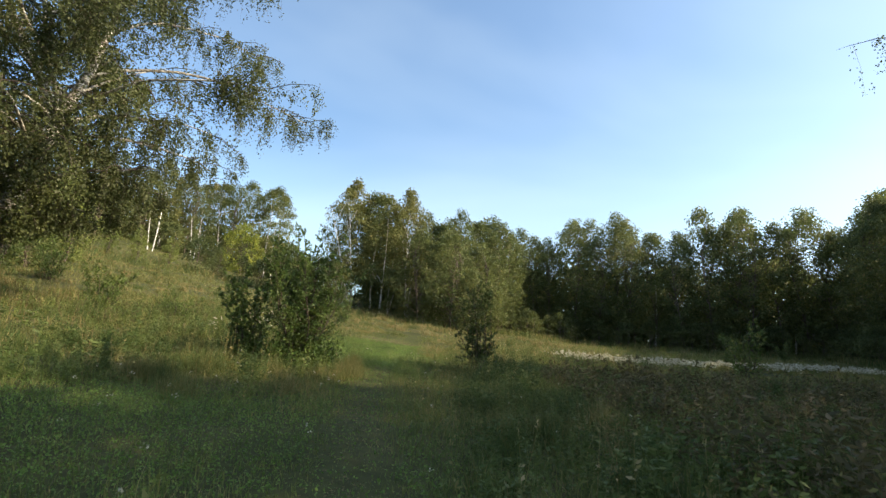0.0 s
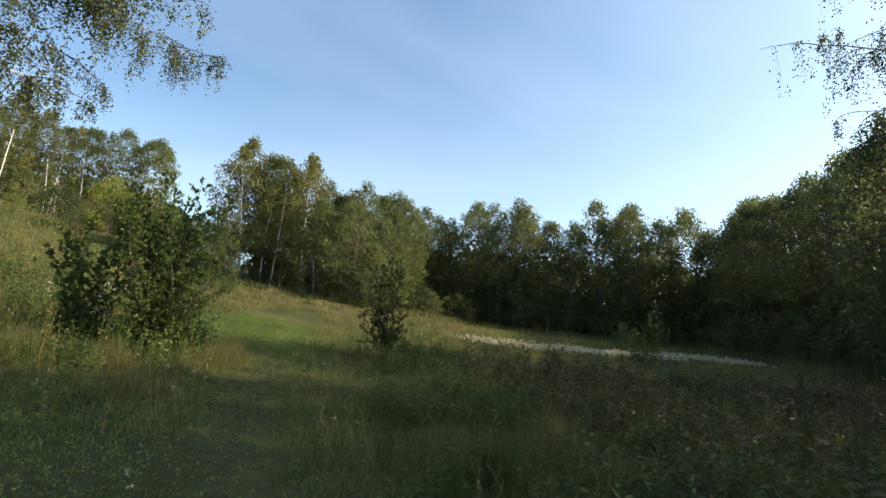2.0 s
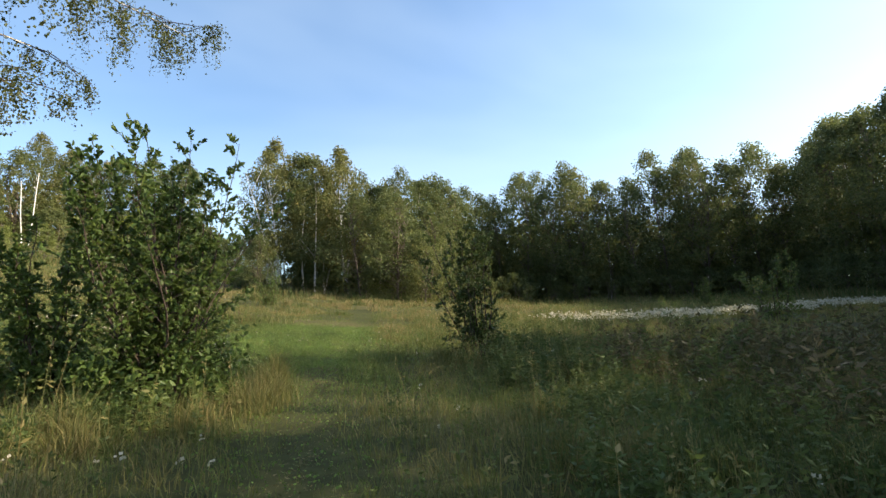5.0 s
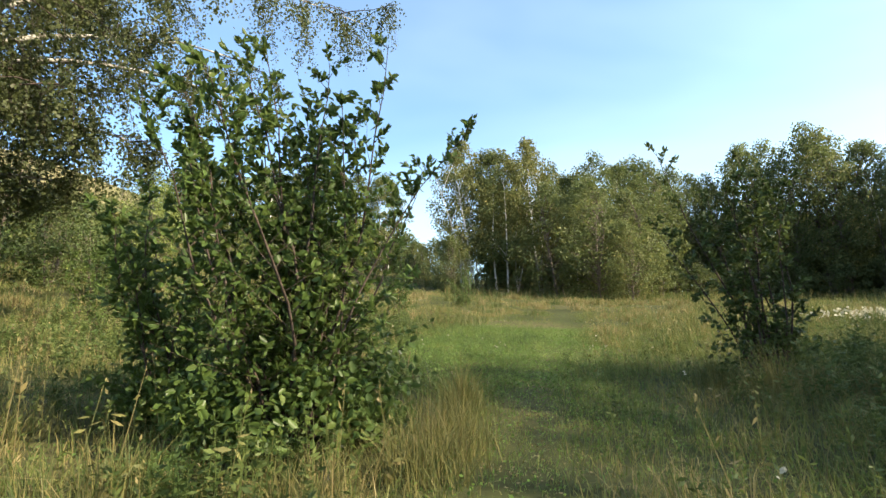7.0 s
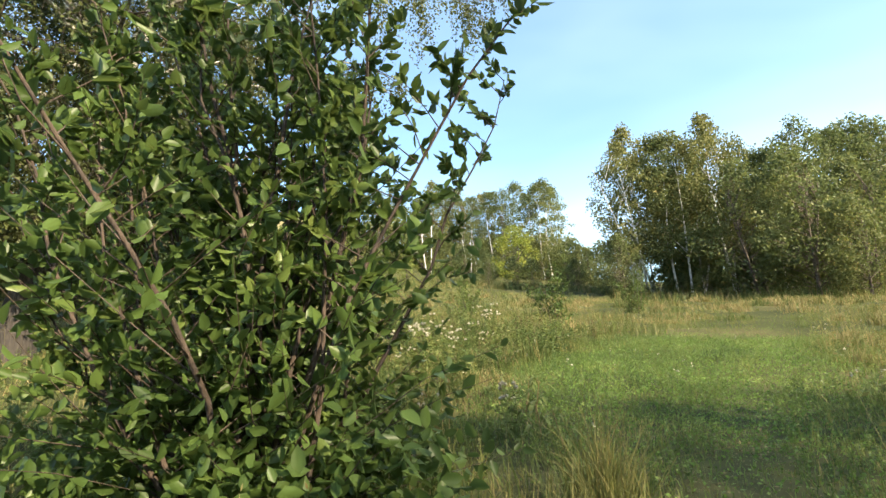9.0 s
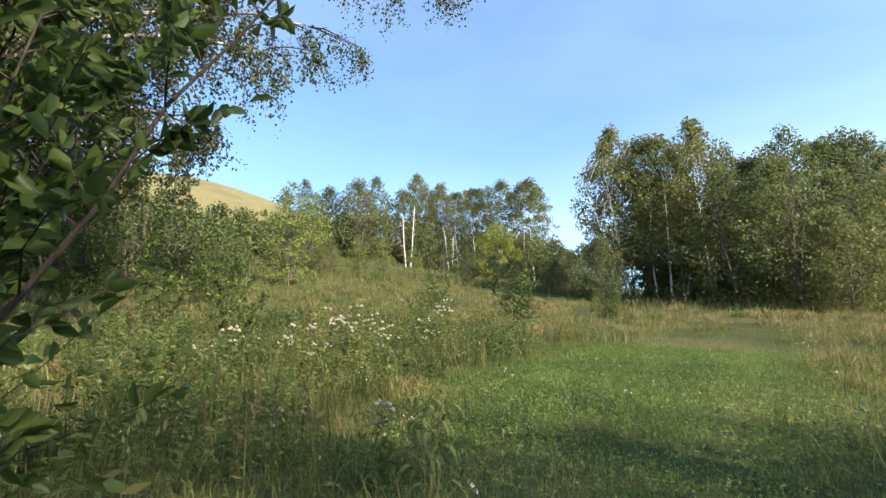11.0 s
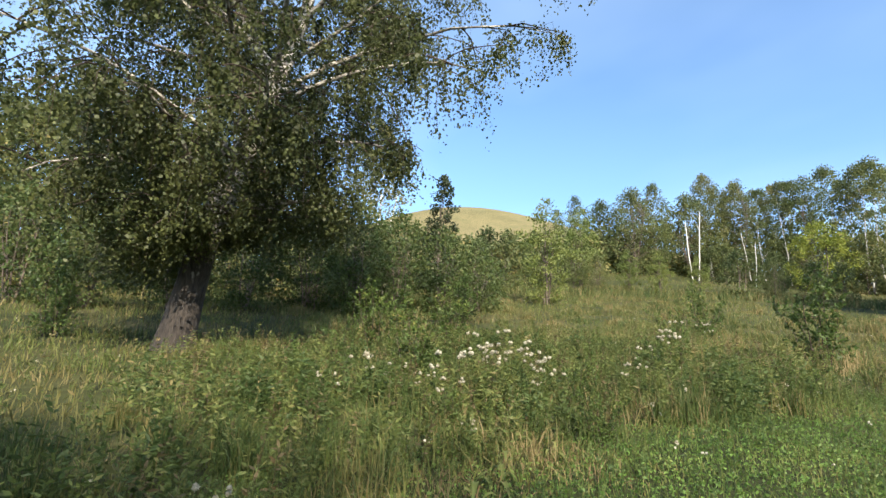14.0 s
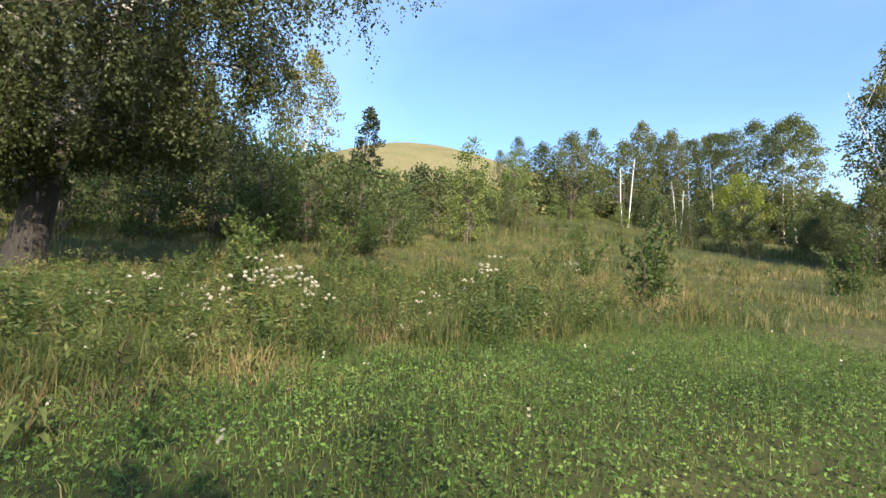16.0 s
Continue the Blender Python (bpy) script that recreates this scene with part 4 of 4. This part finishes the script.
west = old_birch(31, 17.5, 0.32, (0.25, 0.08), reach_west, 14, "old leaning birch with white and black bark and hanging twigs", 0.085)
place(west, -14.9, 14.4, 0, 1, True)
east = old_birch(32, 18, 0.28, (-0.05, 0.05), lambda az: 6.0, 7, "tall hanging birch against the bright sky", 0.085)
place(east, 19.8, 11.2, 0, 1, True)
# most of these stand out of view, added to shade the trail's start
for x, y, h, k in ((16, 5, 14, "tall_c"), (18, -1, 15, "tall_a"), (15, -5, 13, "tall_b"), (22, 7, 15, "tall_c"), (23, 2, 15, "tall_a"), (13.5, 1.5, 12, "alder"), (20, -6, 15, "tall_c"), (24, 14, 13, "tall_c"), (22, 17, 11.5, "tall_c"), (24.5, 20.5, 12, "tall_c"), (21.5, 14, 11, "alder"), (26.5, 22, 12, "tall_a"), (14, -10, 14, "tall_c"), (22, 9.2, 11, "tall_c"), (24, 10.5, 12, "tall_a"), (17.5, 2.0, 15, "tall_c"), (20, 4.5, 16, "tall_c")):
    put(k, x, y, h, rng.uniform(0, 360), "trees east of the trail")


def dead_birch():
    rng = np.random.default_rng(8)
    root = new("dead_birch")
    for dx, h in ((-0.35, 8.4), (0.35, 10.2)):
        pts = bend((dx, 0, -0.2), (dx * 0.02, 0, 1), h, 8, rng, 0.03)
        g = Geo()
        g.tube(pts, np.linspace(0.085, 0.04, 9), 8)
        for f in (0.6, 0.75, 0.88):
            p = along_line(pts, np.array([f]))[0]
            g.tube(bend(p, (rng.normal(), rng.normal(), 0.8), 0.7, 3, rng), [0.04, 0.03, 0.02, 0.01], 5)
        part("trunk", g.mesh("trunk", M_DEAD, True), root)
    return tagged(root, "bare bleached dead birch with two broken white trunks", "tree")


dead = dead_birch()
place(dead, -41.5, 64.5, 40, 0.86, True)
place(dead, -39.5, 71.5, 200, 0.62)


# ---------------------------------------------------------------- leafy bushes and saplings
def bush(name, seed, tall, radius, stems, twigs, per, leaf, label, mat=None, skirt=0.5, thick=0.014, start=0.12):
    rng = np.random.default_rng(seed)
    root = new(name)
    tw, lv = Geo(), Geo()
    for k in range(stems):
        az = k * 2.399 + rng.normal(0, 0.3)
        out = math.sqrt((k + 0.5) / stems)
        h = tall * (1.0 - 0.28 * out * out) * rng.uniform(0.78, 1.06)
        d = np.array([math.cos(az) * radius * out * 0.8, math.sin(az) * radius * out * 0.8, h])
        pts = bend((math.cos(az) * 0.18 * out, math.sin(az) * 0.18 * out, -0.1), d, np.linalg.norm(d), 9, rng, 0.11, (0, 0, 0.25))
        g = Geo()
        g.tube(pts, np.linspace(thick * (1.2 - 0.5 * out), 0.0025, 10), 6)
        part("stem", g.mesh("stem", M_TWIG, True), root)
        ends, ways = [], []
        for j in range(twigs):
            f = start + (1 - start) * (j + rng.random()) / twigs
            p = along_line(pts, np.array([f]))[0]
            a2 = rng.uniform(0, 2 * math.pi)
            ln = radius * 0.5 * (1.2 - f) * rng.choice([0.4, 0.7, 1.0, 1.55]) + 0.09
            tp = bend(p, (math.cos(a2), math.sin(a2), 0.45 + 0.8 * f), ln, 3, rng, 0.15)
            tw.tube(tp, [0.004, 0.003, 0.002, 0.001], 3)
            ff = rng.uniform(0.25, 1.0, per)
            ends.append(along_line(tp, ff))
            w = rng.normal(size=(per, 3)) * 0.8 + (tp[-1] - tp[0]) / ln * 0.9
            w[:, 2] -= 0.15
            ways.append(w)
        lv.leaves(np.concatenate(ends), np.concatenate(ways), leaf, 0.58, rng, 0.22, True)
    if skirt:
        m = int(stems * twigs * skirt)
        az = rng.uniform(0, 2 * math.pi, m)
        rr = radius * 0.75 * np.sqrt(rng.uniform(0.05, 1.1, m))
        c = np.stack([np.cos(az) * rr, np.sin(az) * rr, rng.uniform(0.1, 0.22 * tall, m) * (1.15 - rr / radius * 0.6)], -1)
        c = np.repeat(c, per, 0) + rng.normal(0, 0.09, (m * per, 3))
        lv.leaves(c, rng.normal(size=(m * per, 3)) + (0, 0, 0.2), leaf * 1.05, 0.6, rng, 0.2, True)
    part("twig", tw.mesh("twig", M_TWIG), root)
    part("foliage", lv.mesh("foliage", mat or M_SHRUB_LEAF), root)
    return tagged(root, label, "bush")


place(bush("bird_cherry_bush", 41, 3.9, 1.24, 29, 32, 16, 0.078, "large leafy green bush beside the trail", skirt=0.2, thick=0.02), -3.3, 12.5, 0, 1, True)
place(bush("bird_cherry_bush", 47, 2.6, 0.65, 11, 24, 15, 0.078, "smaller leafy bush beside the large one", skirt=0.4, thick=0.016), -4.85, 12.75, 0, 1, True)
place(bush("cherry_sapling", 42, 3.7, 0.85, 11, 28, 15, 0.078, "upright leafy sapling with several bare stems", M_SHADED_SHRUB, skirt=0.12, thick=0.02, start=0.12), 1.45, 16.6, 0, 1, True)
sap = bush("sapling", 43, 2.4, 0.7, 7, 22, 10, 0.085, "slim green sapling standing in the meadow grass", skirt=0.15)
place(sap, -8.4, 27.6, 0, 1.08, True)
for x, y, s in ((-8.0, 36.8, 1.0), (14.2, 24.2, 1.25), (22.9, 42.6, 0.95), (16.8, 31.0, 0.62), (12.4, 29.0, 0.48), (-13.6, 18.9, 0.95), (-17.5, 11.4, 1.0), (-15.5, 21.9, 0.9), (-10.2, 18.6, 0.75), (-14, 31, 0.9), (-12.6, 28.0, 0.7), (28, 44, 0.9), (-21.0, 25.0, 1.1), (-24, 21, 1.3), (-8.4, 23.0, 0.52), (-12.5, 17.8, 0.5), (-7.3, 20.1, 0.36), (-9.9, 21.2, 0.42), (-6.3, 23.3, 0.36), (-10.6, 16.5, 0.4), (-5.6, 18.9, 0.3), (-8.8, 16.9, 0.32), (-11.6, 20.0, 0.4), (-6.4, 17.6, 0.28)):
    place(sap, x, y, rng.uniform(0, 360), s, group="saplings in the meadow")


# ---------------------------------------------------------------- white-flowering herbs
def flower_plant(seed, tall, stems, label):
    rng = np.random.default_rng(seed)
    root = new("flowering_herb")
    lv = Geo()
    for k in range(stems):
        d = (rng.normal(0, 0.22), rng.normal(0, 0.22), 1)
        pts = bend((rng.normal(0, 0.05), rng.normal(0, 0.05), -0.05), d, tall * rng.uniform(0.75, 1.05), 6, rng, 0.05)
        g = Geo()
        g.tube(pts, np.linspace(0.006, 0.003, 7), 5)
        part("stem", g.mesh("stem", M_HERB), root)
        f = rng.uniform(0.1, 0.92, 26)
        w = rng.normal(size=(26, 3)) * (1, 1, 0.3) + (0, 0, 0.3)
        lv.leaves(along_line(pts, f), w, 0.13 * (1.2 - 0.8 * f), 0.3, rng, 0.2, True)
        for _ in range(int(rng.integers(3, 6))):
            tip = pts[-1] + rng.normal(0, 1, 3) * (0.05, 0.05, 0.022) + (0, 0, 0.03)
            g = Geo()
            g.tube(np.array([pts[-1] - (0, 0, 0.04), tip]), [0.0025, 0.002], 4)
            spike = part("flower_stalk", g.mesh("flower_stalk", M_HERB), root)
            g = Geo()
            ring = np.array([0.004, 0.02, 0.026, 0.021, 0.004]) * rng.uniform(0.8, 1.15)
            g.tube(tip + np.outer(np.linspace(-0.5, 1, 5), rng.normal(0, 0.004, 3) + (0, 0, 0.026)), ring, 7)
            m = 34
            w = rng.normal(size=(m, 3)) + (0, 0, 0.3)
            w /= np.linalg.norm(w, axis=1)[:, None]
            g.leaves(tip + (0, 0, 0.007) + w * 0.014, w, 0.018, 0.5, rng)
            part("flower_head", g.mesh("flower_head", M_FLOWER), spike, "fluffy white flower head")
    part("foliage", lv.mesh("foliage", M_HERB), root)
    return tagged(root, label, "wildflower")


kinds = [flower_plant(61, 1.05, 6, "tall wild herb with fluffy white flower heads"), flower_plant(62, 0.85, 3, "wild herb with few white flower heads")]
spots = ((-6.9, 18.5, 0, 1.0), (-7.15, 18.35, 0, 0.95), (-6.65, 18.75, 0, 0.9), (-7.6, 18.4, 1, 1.05), (-6.6, 19.2, 1, 0.9), (-7.0, 21.0, 1, 0.8), (-7.8, 22.4, 0, 1.05), (-8.05, 22.2, 1, 1.0),
         (-7.6, 16.9, 1, 1.05), (-7.8, 16.4, 1, 0.7), (-8.2, 17.8, 1, 0.75), (-7.5, 17.9, 1, 0.7), (-6.8, 18.0, 1, 0.75), (-4.3, 15.4, 1, 0.6), (-3.4, 15.2, 1, 0.75), (-11.7, 27.9, 1, 1.1), (-5.6, 17.4, 1, 0.5))
first = {0: True, 1: True}
for x, y, k, s in spots:
    place(kinds[k], x, y, rng.uniform(0, 360), s, first[k], group="white-flowering herbs")
    first[k] = False


def dry_weed():
    rng = np.random.default_rng(71)
    root = new("dried_umbel_plant")
    for k in range(4):
        pts = bend((rng.normal(0, 0.06), rng.normal(0, 0.06), -0.05), (rng.normal(0, 0.25), rng.normal(0, 0.25), 1), rng.uniform(0.6, 0.95), 6, rng, 0.06)
        g = Geo()
        g.tube(pts, np.linspace(0.007, 0.003, 7), 5)
        for _ in range(9):
            g.tube(bend(pts[-1], (rng.normal(), rng.normal(), 1.3), 0.12, 2, rng), [0.002, 0.0015, 0.001], 3)
        part("stem", g.mesh("stem", M_STRAW), root)
    g = Geo()
    c = rng.normal(size=(60, 3)) * (0.22, 0.22, 0.0) + np.stack([np.zeros(60), np.zeros(60), rng.uniform(0.08, 0.5, 60)], -1)
    g.leaves(c, rng.normal(size=(60, 3)) * (1, 1, 0.4), 0.16, 0.5, rng, 0.2, True)
    part("foliage", g.mesh("foliage", M_HERB), root)
    return tagged(root, "dried brown umbel plant with broad lower leaves", "weed")


weed = dry_weed()
place(weed, 4.5, 5.2, 0, 1, True, group="weeds beside the trail")
for x, y, s in ((5.4, 5.0, 1.0), (6.3, 6.4, 1.1), (4.9, 6.6, 0.9), (7.4, 6.8, 1.0), (6.9, 5.3, 0.9), (3.6, 4.4, 0.8), (5.9, 7.9, 0.8), (8.3, 8.4, 1.0), (2.6, 5.2, 0.7), (-6.6, 9.4, 0.8), (-8.0, 10.6, 0.9), (-5.2, 9.0, 0.7), (-10.4, 12.0, 0.9)):
    place(weed, x, y, rng.uniform(0, 360), s, group="weeds beside the trail")


# ---------------------------------------------------------------- broad-leaved plants
def broad_leaf(base, az, length, wide, rise, droop, ruffle):
    """One arching leaf blade on its stalk, with a fold down the middle."""
    n, c = 7, 5
    k = np.linspace(0, 1, n)
    out = k * length
    z = rise * np.sin(k * math.pi * 0.75) - droop * k ** 2
    half = wide * np.where(k < 0.22, 0.05, np.sin(np.clip((k - 0.18) / 0.82, 0, 1) ** 0.75 * math.pi) ** 0.8 + 0.03)
    t = np.linspace(-1, 1, c)
    X = out[:, None] + 0 * t
    Y = half[:, None] * t
    Z = z[:, None] + 0.25 * half[:, None] * np.abs(t) + ruffle * np.sin(k * 17)[:, None] * np.abs(t)
    ca, sa = math.cos(az), math.sin(az)
    v = np.stack([base[0] + X * ca - Y * sa, base[1] + X * sa + Y * ca, base[2] + Z], -1).reshape(-1, 3)
    i, j = np.meshgrid(np.arange(n - 1), np.arange(c - 1), indexing="ij")
    q = (i * c + j).ravel()
    g = Geo()
    g.add(v, np.stack([q, q + 1, q + c + 1, q + c], -1))
    return g


def leafy_plant(name, seed, leaves, length, wide, rise, droop, stalk, mat, label):
    rng = np.random.default_rng(seed)
    root = new(name)
    g = Geo()
    pts = bend((0, 0, -0.04), (rng.normal(0, 0.1), rng.normal(0, 0.1), 1), stalk, 5, rng, 0.06)
    g.tube(pts, np.linspace(0.009, 0.004, 6), 6)
    part("stem", g.mesh("stem", M_STRAW, True), root)
    for k in range(leaves):
        f = (k + 0.4) / leaves
        p = along_line(pts, np.array([f * 0.95]))[0]
        size = length * (1.15 - 0.6 * f) * rng.uniform(0.8, 1.15)
        part("leaf", broad_leaf(p, k * 2.4 + rng.normal(0, 0.3), size, wide * size, rise * size, droop * size * rng.uniform(0.6, 1.4), 0.012 * size).mesh("leaf", mat, True), root)
    return tagged(root, label, "weed")


burdock = leafy_plant("burdock_plant", 81, 9, 0.36, 0.3, 0.45, 0.35, 0.35, M_LOW, "burdock with broad dull green leaves in the shade")
place(burdock, 5.4, 5.7, 0, 1, True, group="burdocks in the shade")
for x, y, z in ((5.9, 5.4, 1.1), (6.4, 4.9, 0.9), (5.0, 6.3, 0.8), (4.6, 4.1, 0.9), (3.6, 3.6, 0.7), (6.9, 6.2, 1.0), (7.8, 5.7, 0.9), (5.3, 4.6, 0.75)):
    place(burdock, x, y, rng.uniform(0, 360), z, group="burdocks in the shade")
dock = leafy_plant("dock_plant", 82, 11, 0.3, 0.11, 0.6, 0.45, 0.5, M_STALK, "dock with long pale green arching leaves")
place(dock, -3.7, 16.15, 0, 1, True, group="docks beside the turf")
for x, y, z in ((-4.0, 16.55, 0.9), (-4.75, 17.2, 0.7), (-3.3, 15.5, 0.8), (-5.2, 18.0, 0.55), (-2.9, 15.1, 0.7)):
    place(dock, x, y, rng.uniform(0, 360), z, group="docks beside the turf")
